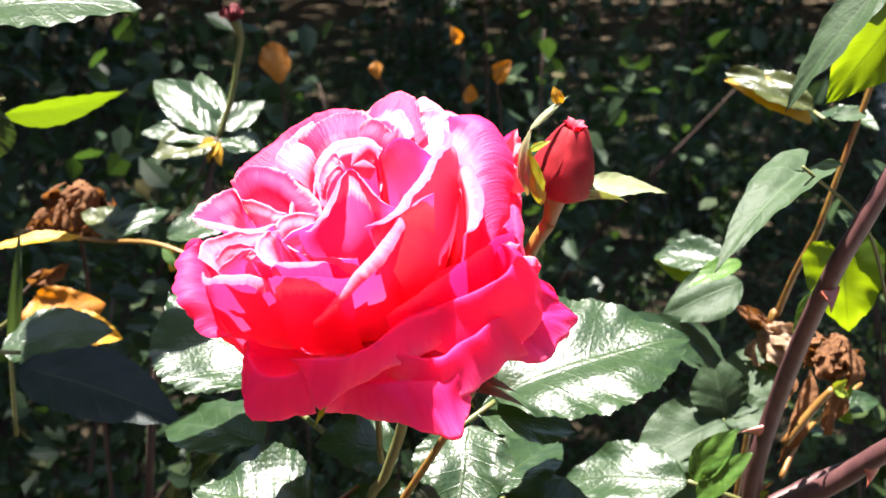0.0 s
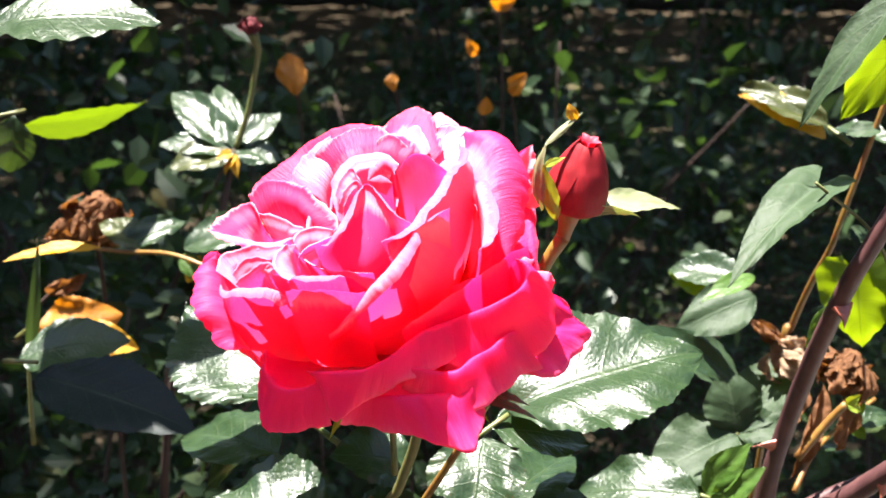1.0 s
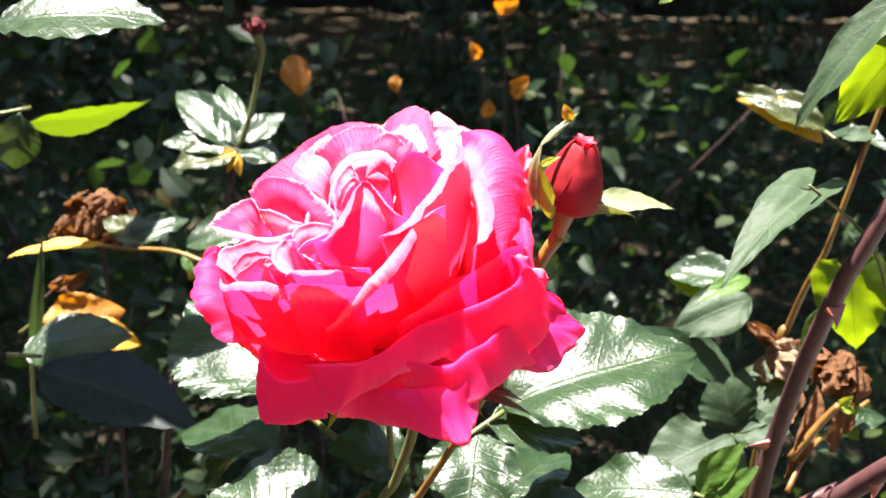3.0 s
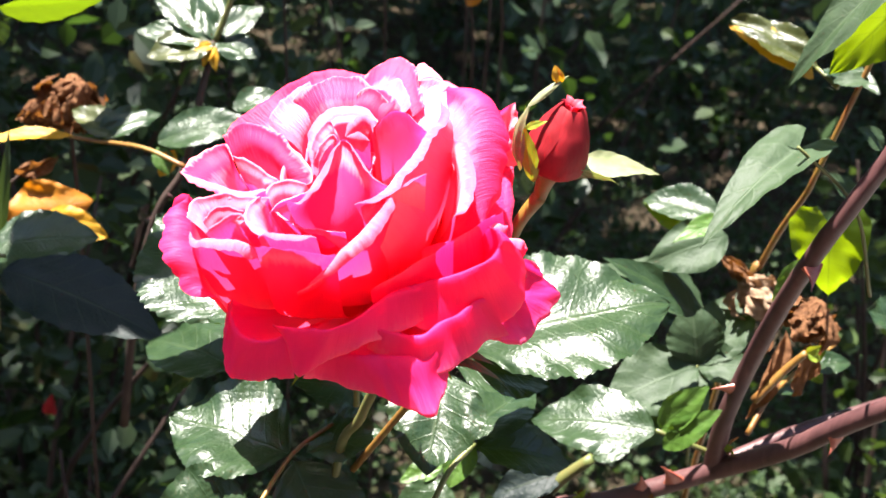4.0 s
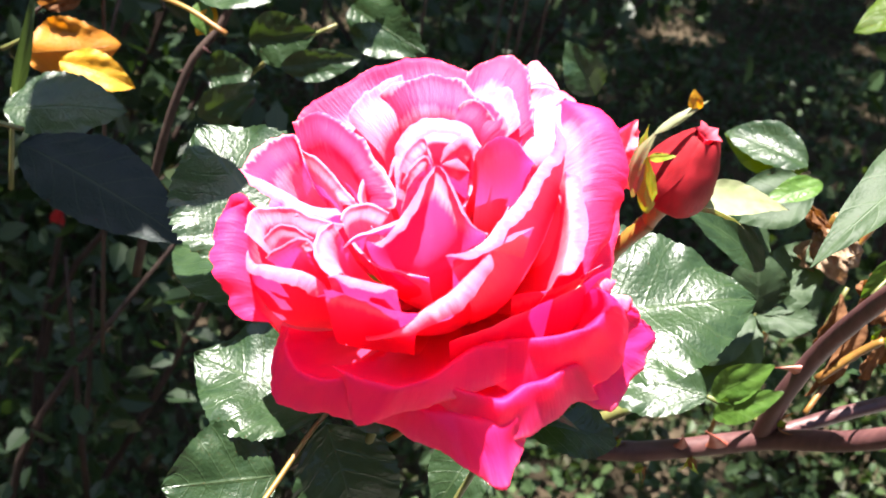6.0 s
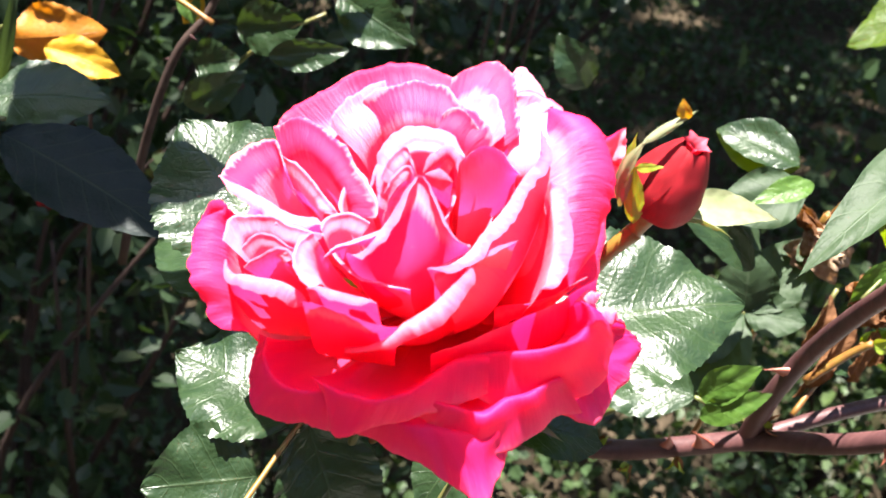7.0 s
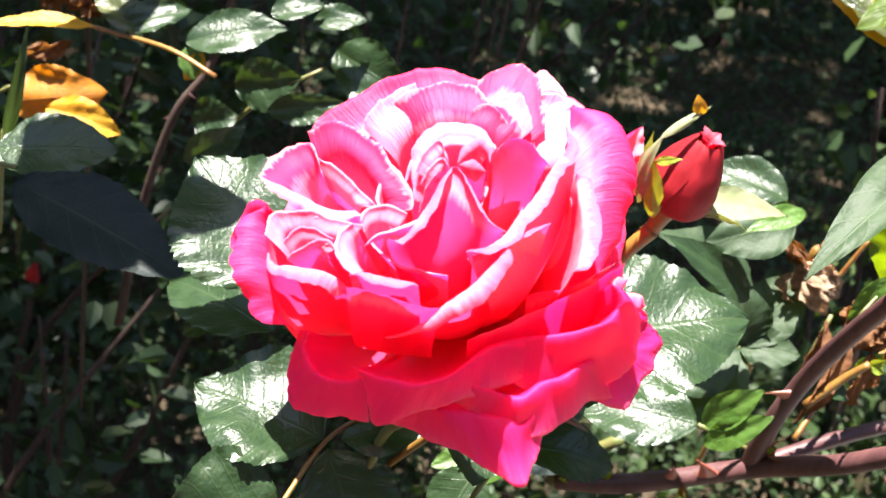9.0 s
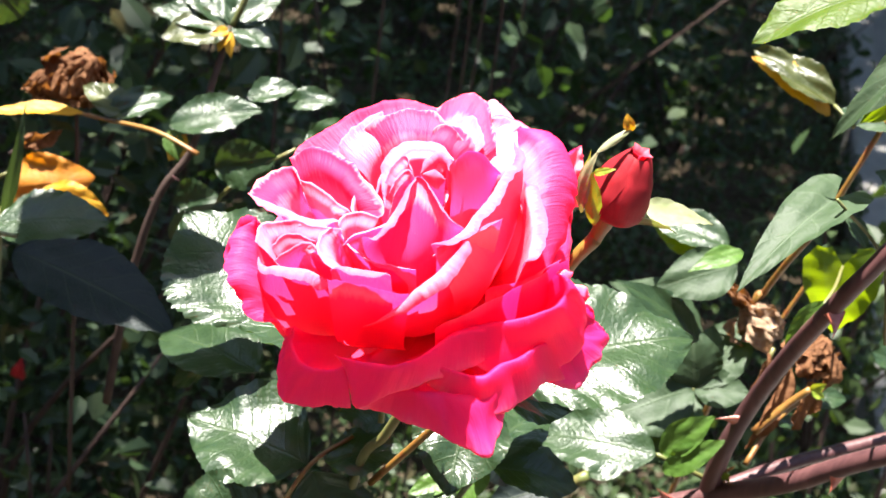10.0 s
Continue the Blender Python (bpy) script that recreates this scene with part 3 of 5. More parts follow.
petal(PETAL_LIP, [(32, -20.5, 24), (33.5, -18.5, 25), (36, -17, 24.5), (38, -16.5, 22)], curl=130, roll=4, drop=10, inside=0.9)
petal(PETAL_LIP, [(34.5, -23, 21), (35.5, -21, 22), (39, -18.5, 21), (42.5, -18, 19), (43, -19.5, 17)], curl=120, roll=4.5, drop=10, inside=0.9)
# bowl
petal(PETAL_OUTER_SHADED, [(5.5, -35, 20), (12, -32.5, 23), (18.5, -29, 25), (25, -25.5, 27), (31, -22, 28), (37, -15, 26)], waist=[(5, -34, 3), (11, -31.5, 3), (17, -29.5, 4), (24, -27.5, 4), (30.5, -24.5, 3), (38, -17, 0)], curl=20, roll=1)
petal(PETAL_ROLL, [(-40.5, -13.5, 32), (-44.5, -12.5, 28), (-47, -14, 24), (-48.5, -15.5, 20), (-46.5, -18.5, 18)], curl=80, roll=[2, 3, 3, 2, 1])
petal(PETAL_ROLL, [(-41, -13.5, 32), (-41.5, -17, 30), (-40.5, -22.5, 28), (-38.5, -28.5, 25), (-36.5, -32, 20), (-33, -34, 17)], curl=95, roll=[3, 6, 8, 8, 6, 2], inside=0.9)
petal(PETAL_MID, [(-38, -26, 32), (-35.5, -29, 33), (-32, -29.5, 34), (-26.5, -29.5, 34), (-22.5, -30, 33), (-20, -31, 31), (-18.5, -31.5, 28)], waist=[(-40.5, -24.5, 9), (-37.5, -26.5, 7), (-33.5, -27.5, 5), (-29, -27.5, 4), (-24, -27, 4), (-19.5, -26, 4), (-17, -25.5, 4)], curl=120, roll=[2, 3, 4, 4, 4, 3, 1])
petal(PETAL_MID, [(-19.5, -35, 36), (-14.5, -36, 37), (-9, -37.5, 37.5), (-4.5, -38.5, 37.5), (0, -38.5, 37)], waist=[(-19, -33.5, 10), (-15, -33.5, 9), (-11, -33.5, 9), (-7, -33.5, 9), (-2.5, -33.5, 9)], curl=20, roll=0.6)
petal(PETAL_MID, [(-11, -39.5, 25), (-7.5, -40.5, 29), (-2, -40, 34.5), (1.5, -37.5, 38), (6, -35, 41), (8.5, -32, 42), (11, -28, 43), (11.5, -24.5, 43.5)], waist=[(-14, -28.5, 8), (-10, -27.5, 7), (-5, -27.5, 7), (0, -27.5, 8), (5, -26.5, 10), (10, -23.5, 14), (14, -19.5, 20), (17.5, -15.5, 26)], curl=130, roll=[0.3, 0.3, 2.5, 4.5, 5, 5, 4, 2], crinkle=0.35, fray=0.6)
petal(PETAL_LIP, [(25.5, -24, 33), (27, -22, 35), (27.5, -15.5, 36), (26, -3.5, 36), (25, 0, 36)], curl=95, roll=[0.5, 3, 4.5, 4, 1], inside=0.92, drop=12, fray=0.6)
petal(PETAL_ROLL, [(20.5, 18.5, 37), (26.5, 13.5, 41), (30, 9, 41), (31, 4.5, 39), (30.5, -1, 36), (30, -6.5, 32), (30.5, -12.5, 27), (31.5, -17, 22)], curl=125, roll=[3, 9, 12, 13, 13, 12, 10, 5], crinkle=0.3, fray=0.3, inside=0.74, drop=12)
petal(PETAL, [(13, 23.5, 38), (15, 26.5, 38), (18.5, 24.5, 38), (21.5, 19.5, 38)], curl=40, roll=0.5, inside=0.6, drop=7)
petal(PETAL_BAND, [(-35.5, 7.5, 32.5), (-32.5, 11.5, 34), (-27, 15.5, 36), (-21, 19.5, 38), (-13, 21.5, 41), (-5.5, 21.5, 42), (1.5, 20, 41), (5, 17.5, 40)], curl=100, roll=[1, 2, 3, 3, 2.5, 2.5, 2, 1], inside=0.6, drop=7)
petal(PETAL_BAND, [(1.5, 20, 41), (5, 22, 42.5), (10, 23, 43.5), (13.5, 21, 43), (15.5, 16.5, 42), (16.5, 12, 41), (17.5, 8, 40)], curl=100, roll=1.25, inside=0.6, drop=7)
petal(PETAL_BAND, [(-43, -8.5, 35), (-42, -4.5, 34), (-40, 1, 33), (-35.5, 3.5, 33), (-33, 1.5, 33), (-31, -2, 33)], curl=80, roll=0.8, about=LEFT, inside=0.6, drop=7)
# inner whorls
petal(PETAL, [(-22.5, 7, 36), (-22, 9.5, 38), (-19, 12.5, 40), (-14.5, 14.5, 42), (-12, 15.5, 43)], curl=60, roll=0.75, inside=0.6, drop=7)
petal(PETAL_BAND, [(-19.5, 10.5, 33), (-18.5, 11.5, 36), (-15, 12, 41), (-10, 13.5, 44), (-4.5, 14.5, 45), (0.5, 13.5, 46), (4.5, 10.5, 46), (8, 8, 46), (11, 5, 45), (12.5, 3, 43)], curl=70, roll=0.7, inside=0.6, drop=7)
petal(PETAL_BAND, [(1.5, 5.5, 46), (3.5, 7.5, 46.5), (6, 7.5, 46.5), (8, 6.5, 46), (9.5, 5, 45), (11, 4, 44)], curl=60, roll=0.5, inside=0.6, drop=7)
petal(PETAL, [(7, 13.5, 43), (11, 14, 44.5), (12.5, 12.5, 44), (13.5, 9, 43), (14.5, 6, 42)], curl=60, roll=0.5, inside=0.6, drop=7)
petal(PETAL, [(15, 19.5, 39), (17.5, 20, 39), (21.5, 19.5, 38), (25.5, 18, 37)], waist=[(15, 2.5, 33), (18, 0.5, 33), (21.5, 1.5, 32), (24.5, 4.5, 31)], curl=40, roll=0.6)
petal(PETAL, [(14.5, 13, 41), (15.5, 17, 40.5), (18, 18.5, 40), (21, 19, 39), (23.5, 18, 38.5)], curl=40, roll=0.5, inside=0.6, drop=7)
petal(PETAL_BAND, [(-35.5, 7.5, 32.5), (-31.5, 8, 35), (-27, 7, 37), (-22, 3.5, 38), (-17, -1.5, 38.5), (-12.5, -7, 38), (-9.5, -11.5, 37), (-9, -14, 36)], curl=80, roll=1.0, about=LEFT, inside=0.6, drop=7)
petal(PETAL, [(-32, 1.5, 31), (-28.5, -1, 32), (-24.5, -5.5, 33.5), (-20, -11.5, 36), (-16.5, -15.5, 37.5)], curl=60, roll=0.6, about=LEFT, inside=0.6, drop=7)
petal(PETAL, [(-43, -8.5, 35), (-38.5, -10.5, 35), (-33.5, -13, 35.5), (-28.5, -15.5, 36), (-23, -17.5, 37), (-18.5, -18.5, 38.5)], curl=110, roll=[1, 2.5, 3, 3, 2, 1], about=LEFT, inside=0.6, drop=7)
petal(PETAL, [(-39, -22.5, 33), (-39.5, -18.5, 33), (-37.5, -16.5, 34), (-31, -17, 35.5), (-24, -19, 37), (-18, -21, 38)], curl=70, roll=0.6, about=LOW, inside=0.6, drop=7)
petal(PETAL, [(-35, -23.5, 33), (-32.5, -21, 34.5), (-29, -21, 35.5), (-23.5, -24, 37)], curl=60, roll=0.5, about=LOW, inside=0.6, drop=7)
petal(PETAL, [(-33.5, -28, 34), (-28.5, -25, 35), (-25.5, -24.5, 36), (-23, -26, 37)], curl=60, roll=0.5, about=LOW, inside=0.6, drop=7)
petal(PETAL, [(-20, -21, 38.5), (-22, -23, 38.5), (-22.5, -26.5, 38.5), (-21, -30, 38), (-18, -33, 37.5)], curl=90, roll=0.7, about=MIDDLE, inside=0.6, drop=7)
petal(PETAL_MID, [(-19, -33, 37), (-15.5, -32.5, 39), (-11, -33, 39.5), (-7, -33.5, 39), (-4.5, -34.5, 39)], curl=110, roll=[1, 2.5, 3, 2.5, 0.6], inside=0.95, drop=14)
petal(PETAL, [(-18.5, -20, 38.5), (-18, -18, 39), (-16.5, -17, 39), (-13.5, -16, 38.5), (-9.5, -17, 38)], curl=80, roll=0.6, about=MIDDLE, inside=0.6, drop=7)
petal(PETAL, [(-16.5, -26.5, 38.5), (-15, -24.5, 39.5), (-12, -23, 40), (-8.5, -20.5, 40)], curl=80, roll=0.6, inside=0.6, drop=7)
petal(PETAL_LIP, [(4, -27.5, 42), (8.5, -25.5, 43.5), (12.5, -21, 44), (16, -14, 44), (19.5, -5.5, 44), (22, 1, 43.5), (22, 9, 41)], waist=[(9.5, -29, 22), (16, -24.5, 22), (20, -16.5, 23), (22.5, -8.5, 24), (24, -1, 25), (24.5, 5.5, 26), (24.5, 11.5, 27)], curl=115, roll=[3, 4.5, 4, 4, 4, 3.5, 2])
petal(PETAL_LIP, [(5.5, -28.5, 42), (11.5, -25, 43.5), (16, -22.5, 44), (20.5, -20, 44)], curl=70, roll=[2, 2.5, 2, 0.6], inside=0.95, drop=8)
# heart
petal(PETAL, [(6.5, -3.5, 44), (8, -1.5, 45), (10.5, 0, 45.5), (14.5, 0, 45), (17.5, -2.5, 44), (19.5, -4, 43)], waist=[(7, -6.5, 31), (9.5, -6, 30), (12, -4.5, 30), (14.5, -3.5, 31), (16.5, -1.5, 32), (17.5, 0, 33)], curl=60, roll=0.6, crinkle=0.35)
petal(PETAL, [(-9, -12, 37), (-8.5, -7.5, 41), (-7.5, -3, 44), (-5, 0, 46), (-0.5, 1, 46.5), (4, 0, 46), (7.5, -3, 45)], curl=95, roll=[1, 2, 4, 5, 4, 3.5, 2], inside=0.6, drop=7)
petal(PETAL_MID, [(0, -7.5, 45), (2, -5, 46), (4, -3, 46.5), (6, -4, 46), (7, -6.5, 45)], curl=90, roll=[0.8, 2, 2.5, 2, 1], inside=0.8)
petal(PETAL_MID, [(0.5, -8.5, 45.5), (3.5, -8.5, 45), (6, -8.5, 44)], curl=90, roll=[1, 2, 0.5], inside=0.9, drop=10)
petal(PETAL_MID, [(-8.5, -28, 43), (-7, -23, 43.5), (-5, -17.5, 44), (-3, -12, 44.5), (-1, -8, 44), (2.5, -11, 44.5), (5.5, -16.5, 44.5), (8.5, -20.5, 43.5), (11.5, -21, 41)], curl=100, roll=[1.5, 3, 3, 2, 1.2, 1, 1, 0.8, 0.6], waist=[(-12, -26, 38), (-11, -26, 33), (-7.5, -26.5, 31), (-4, -26.5, 30), (-1, -26.5, 30), (2, -24.5, 30), (5, -22, 30), (8, -19.5, 31), (10.5, -17.5, 33)], crinkle=0.35)
petal(PETAL, [(-7.5, -16, 38), (-6.5, -13.5, 41), (-5, -11, 43), (-3, -9.5, 44)], curl=60, roll=0.5, inside=0.6, drop=7)
petal(PETAL, [(-8.5, -8.5, 42), (-7, -5, 44), (-4.5, -2.5, 45), (-3, -5, 45)], curl=60, roll=0.5, inside=0.6, drop=7)
petal(PETAL, [(-7, -12, 42), (-5, -8.5, 44), (-3.5, -6.5, 45), (-1.5, -9, 45)], curl=60, roll=0.5, inside=0.6, drop=7)
petal(PETAL_MID, [(17, -23, 20), (22, -22, 22), (26, -20.5, 23), (30, -18.5, 23.5), (35, -14, 23.5)], waist=[(16, -20, 5), (21, -18, 5), (25, -15.5, 5), (29, -12, 6), (33, -7, 7)], curl=20, roll=0.5)
# packed between the whorls
for k in range(9):
    w, r, h = radians(137.5 * k), 8 + 1.6 * k, 36.5 - 0.55 * k
    petal(PETAL, [(-2 + r * math.cos(w + a), -9 + r * math.sin(w + a), h + (2 if a == 0 else 0)) for a in (-0.6, 0, 0.6)], roll=1.2)

part("stem", tube([in_rose(0, -7, -6), in_rose(0, -6, -16), (-0.012, 0.352, 0.79), (-0.018, 0.362, 0.765), (-0.026, 0.372, 0.735), (-0.03, 0.40, 0.60), (0.0, 0.45, 0.3), (0.02, 0.5, 0.0)], [0.007, 0.0035, 0.0017, 0.0016, 0.0016, 0.0022, 0.004, 0.006]), GREEN_STEM, rose, "green flower stem with a red flush")
for foot, tip, wide in (((16, -30, -12), (35, -33, -20), 0.0035), ((20, -28, -13), (33, -28, -20), 0.003)):
    part("sepal", blade(in_rose(*foot), in_rose(*tip), wide, AXIS, lance, 14, 0.1, 0.0, wave=0.12, seed=foot[0]), GREEN_STEM, rose, "brown-green pointed sepal")
for a in range(5):
    w = radians(72 * a + 20)
    tip = in_rose(36 * math.cos(w), -7 + 36 * math.sin(w), -16)
    part("sepal", blade(in_rose(2 * math.cos(w), -7 + 2 * math.sin(w), -9), tip, 0.009, AXIS, lance, 10, 0.05, 0.0, wave=0.1, seed=a), SEPAL, rose)


# ---- the bud ----
def build_bud():
    base, tip = Vector((0.0296, 0.3325, 0.8632)), Vector((0.0332, 0.3292, 0.8815))
    bud = thing("rose_bud", base, "closed dark-red rosebud with green sepals", "rosebud")
    ax = (tip - base).normalized()
    sx = ax.orthogonal().normalized()
    sy = ax.cross(sx)
    length = (tip - base).length
    prof_s = (0.0, 0.06, 0.2, 0.4, 0.65, 0.85, 0.95, 1.0)
    prof_r = (0.0058, 0.0074, 0.0080, 0.0077, 0.0062, 0.0043, 0.0031, 0.0022)
    for k in range(4):
        verts, uvs = [], []
        for i in range(25):
            s = i / 24
            r0 = float(np.interp(s, prof_s, prof_r))
            for j in range(21):
                u = j / 20
                a = radians(k * 97 + 190 * (u - 0.5)) + s * 0.5
                lift = 0.0008 * u + 0.0002 * k
                top = s * (1 - 0.10 * (2 * u - 1) ** 4) + 0.02 * (k % 2)
                r = r0 * (1 - 0.02 * k) + lift + 0.0004 * noise.noise(Vector((a * 2, s * 3, k)))
                verts.append(base + ax * length * top + (sx * math.cos(a) + sy * math.sin(a)) * r)
                uvs.append((u, s))
        part("petal", (verts, grid_faces(25, 21), uvs), BUD, bud)
    hip = base - ax * 0.004
    verts = []
    for i in range(9):
        s = i / 8
        r = float(np.interp(s, (0, 0.3, 0.7, 1), (0.0019, 0.0021, 0.0030, 0.0044)))
        for j in range(14):
            a = 2 * math.pi * j / 14
            verts.append(hip - ax * 0.006 + ax * 0.011 * s + (sx * math.cos(a) + sy * math.sin(a)) * r)
    part("hip", (verts, grid_faces(9, 14, True)), RED_STEM, bud, "orange-flushed hip")
    part("stem", tube([hip - ax * 0.005, (0.0228, 0.3345, 0.845), (0.018, 0.338, 0.825), (0.004, 0.350, 0.79), (-0.02, 0.37, 0.74)], [0.0022, 0.0018, 0.0014, 0.0012, 0.0012]), RED_STEM, bud, "orange-flushed green stem")
    for k in range(5):
        w = radians(72 * k)
        side = sx * math.cos(w) + sy * math.sin(w)
        part("petal", blade(tip - ax * 0.0022 + side * 0.0016, tip + ax * 0.0014 + side * 0.0036, 0.0042, ax - side, ovate, 25, 0.25, 0.1, seed=k + 60, rows=10, cols=4), BUD_TIP, bud, "crumpled pink petal tip")
    part("sepal", blade((0.0215, 0.3290, 0.8630), (0.0225, 0.3258, 0.8830), 0.0060, (-0.75, -0.55, 0.35), lance, -22, 0.16, 0.0, wave=0.1, seed=3), SEPAL_PALE, bud, "cream sepal wrapped along the bud")
    long_sepal = part("sepal", blade((0.0215, 0.3255, 0.8815), (0.0318, 0.330, 0.8898), 0.0024, (-0.35, -0.75, 0.55), lance, -20, 0.06, 0.0, wave=0.1, seed=8), SEPAL_PALE, bud, "cream sepal tip past the bud")
    part("sepal_tip", blade((0.0296, 0.3288, 0.8875), (0.0274, 0.3285, 0.8922), 0.0034, (-0.3, -0.8, 0.4), ovate, 20, 0.1, 0.1, seed=4), LEAF_YELLOW, long_sepal, "leafy sepal tip with an orange edge")
    part("sepal", blade((0.0252, 0.3262, 0.8610), (0.0212, 0.3236, 0.8770), 0.0052, (-0.45, -0.85, 0.2), ovate, -18, 0.05, 0.0, wave=0.08, seed=9), SEPAL, bud, "yellow-green sepal on the bud's side")
    part("sepal", blade((0.0215, 0.3236, 0.8765), (0.0268, 0.3212, 0.8795), 0.0022, (-0.2, -0.85, 0.4), lance, 10, 0.1, 0.0, seed=10), SEPAL, bud)
    part("sepal", blade(base + Vector((0.004, 0, -0.001)), (0.0608, 0.3419, 0.8605), 0.0095, (0.1, -0.45, 0.9), lance, 14, 0.10, 0.0, wave=0.08, seed=5), SEPAL_PALE, bud, "pale reflexed sepal")
    part("sepal", blade(base + Vector((0.001, -0.004, -0.001)), base + Vector((0.018, -0.006, -0.001)), 0.006, (0.1, -0.6, -0.6), lance, 14, -0.15, 0.0, seed=6), SEPAL_PALE, bud)
    part("sepal", blade(base + Vector((-0.004, 0.002, 0)), base + Vector((-0.008, 0.002, 0.016)), 0.006, (-0.8, -0.4, 0.3), lance, 14, 0.1, 0.0, seed=7), SEPAL, bud)


build_bud()
# crumpled outer petals of the bloom beside the bud
part("petal", blade((0.0150, 0.336, 0.8700), (0.0188, 0.334, 0.8800), 0.0085, (0.2, -0.65, 0.75), ovate, 25, 0.2, 0.15, 6, 0.3, seed=81), PETAL_BAND, rose, "crumpled magenta petal")
part("petal", blade((0.0160, 0.335, 0.8620), (0.0203, 0.331, 0.8735), 0.0100, (0.1, -0.65, 0.75), ovate, -20, 0.2, 0.15, 6, 0.3, seed=82), PETAL, rose, "crumpled pink petal")

# ---- leaves round the rose ----


def spray(name, label, stalk, leaflets, material=LEAF, stalk_material=GREEN_STEM, category="leaf", thick=0.0009, group=""):
    """A compound leaf: a stalk and its leaflets, each (base, tip, width, face, extra)."""
    e = thing(name, stalk[0], label, category, group)
    part("stalk", tube(stalk, [thick * 1.3, thick], 7, 5), stalk_material, e)
    for i, (b, tp, w, face, *more) in enumerate(leaflets):
        kw = dict(more[0]) if more else {}
        mat = kw.pop("material", material)
        kw.setdefault("seed", i + len(name) + stalk[0][0] * 50)
        part("leaflet", blade(b, tp, w, face, **kw), mat, e)
    return e


spray("rose_leaf", "broad glossy green rose leaf beside the bloom", [(-0.005, 0.372, 0.768), (0.016, 0.383, 0.780)], [
    ((0.016, 0.383, 0.781), (0.0809, 0.400, 0.7956), 0.053, (-0.02, -0.41, 0.91), dict(fold=10, arch=0.07, teeth=0.05, count=24)),
    ((0.010, 0.380, 0.776), (0.0430, 0.390, 0.766), 0.024, (-0.15, -0.45, 0.88), dict(fold=10)),
    ((0.008, 0.378, 0.774), (0.0040, 0.352, 0.752), 0.032, (-0.1, -0.45, 0.88), dict(fold=8, count=18)),
])
spray("rose_leaf", "glossy green rose leaf in hard sunlight", [(0.120, 0.456, 0.705), (0.0935, 0.449, 0.718)], [
    ((0.0933, 0.449, 0.718), (0.0452, 0.465, 0.7092), 0.031, (-0.22, -0.46, 0.86), dict(fold=8)),
    ((0.0960, 0.443, 0.7141), (0.1140, 0.435, 0.7374), 0.0115, (-0.45, -0.75, 0.45), dict(fold=14, material=LEAF_FRESH)),
    ((0.0945, 0.447, 0.7203), (0.1092, 0.440, 0.7444), 0.0135, (-0.45, -0.75, 0.45), dict(fold=14, material=LEAF_FRESH)),
])
spray("rose_leaf", "rose leaf partly in the bloom's shadow", [(-0.059, 0.330, 0.722), (-0.050, 0.352, 0.732), (-0.0405, 0.372, 0.7425), (-0.028, 0.378, 0.752)], [
    ((-0.0415, 0.372, 0.7425), (-0.084, 0.386, 0.7440), 0.044, (-0.14, -0.36, 0.92), dict(fold=12, teeth=0.045, count=22)),
    ((-0.040, 0.371, 0.741), (-0.020, 0.360, 0.700), 0.034, (0.10, -0.66, 0.75), dict(fold=8, teeth=0.045, count=22)),
    ((-0.036, 0.372, 0.744), (-0.0100, 0.378, 0.750), 0.020, (0.0, -0.3, 0.95)),
    ((-0.0508, 0.356, 0.7300), (-0.0830, 0.345, 0.7270), 0.036, (0.10, -0.72, 0.62), dict(fold=8, teeth=0.045, count=22)),
    ((-0.0520, 0.350, 0.7270), (-0.0400, 0.336, 0.6950), 0.030, (0.10, -0.66, 0.75), dict(fold=8)),
], stalk_material=RED_STEM, thick=0.0007)
# Leaflet added behind the bloom to throw shade on the lower leaves.
spray("rose_leaf", "rose leaf added under the bloom to shade the one below", [(-0.020, 0.368, 0.765), (-0.022, 0.376, 0.79)], [
    ((-0.022, 0.376, 0.785), (-0.069, 0.374, 0.790), 0.044, (0.0, -0.1, 0.99)),
])
spray("rose_leaf", "sunlit serrated rose leaf behind the bloom", [(-0.040, 0.39, 0.765), (-0.062, 0.398, 0.779)], [
    ((-0.0600, 0.398, 0.777), (-0.0985, 0.432, 0.7985), 0.050, (-0.15, -0.42, 0.88), dict(fold=8, teeth=0.08, count=20)),
    ((-0.0640, 0.415, 0.7480), (-0.1065, 0.448, 0.7400), 0.032, (0.0, -0.35, 0.93), dict(fold=12)),
    ((-0.0760, 0.445, 0.7360), (-0.1030, 0.470, 0.7070), 0.026, (0.0, -0.5, 0.8), dict(fold=12)),
])
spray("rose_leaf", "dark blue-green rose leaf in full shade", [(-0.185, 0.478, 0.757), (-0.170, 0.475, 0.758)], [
    ((-0.1711, 0.4750, 0.7515), (-0.1009, 0.4500, 0.7393), 0.034, (0.15, -0.50, 0.85), dict(fold=6, wave=0.05, material=LEAF_SHADED)),
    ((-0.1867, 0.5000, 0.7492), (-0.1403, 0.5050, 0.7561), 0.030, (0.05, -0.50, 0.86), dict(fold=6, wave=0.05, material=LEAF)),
], LEAF_SHADED)


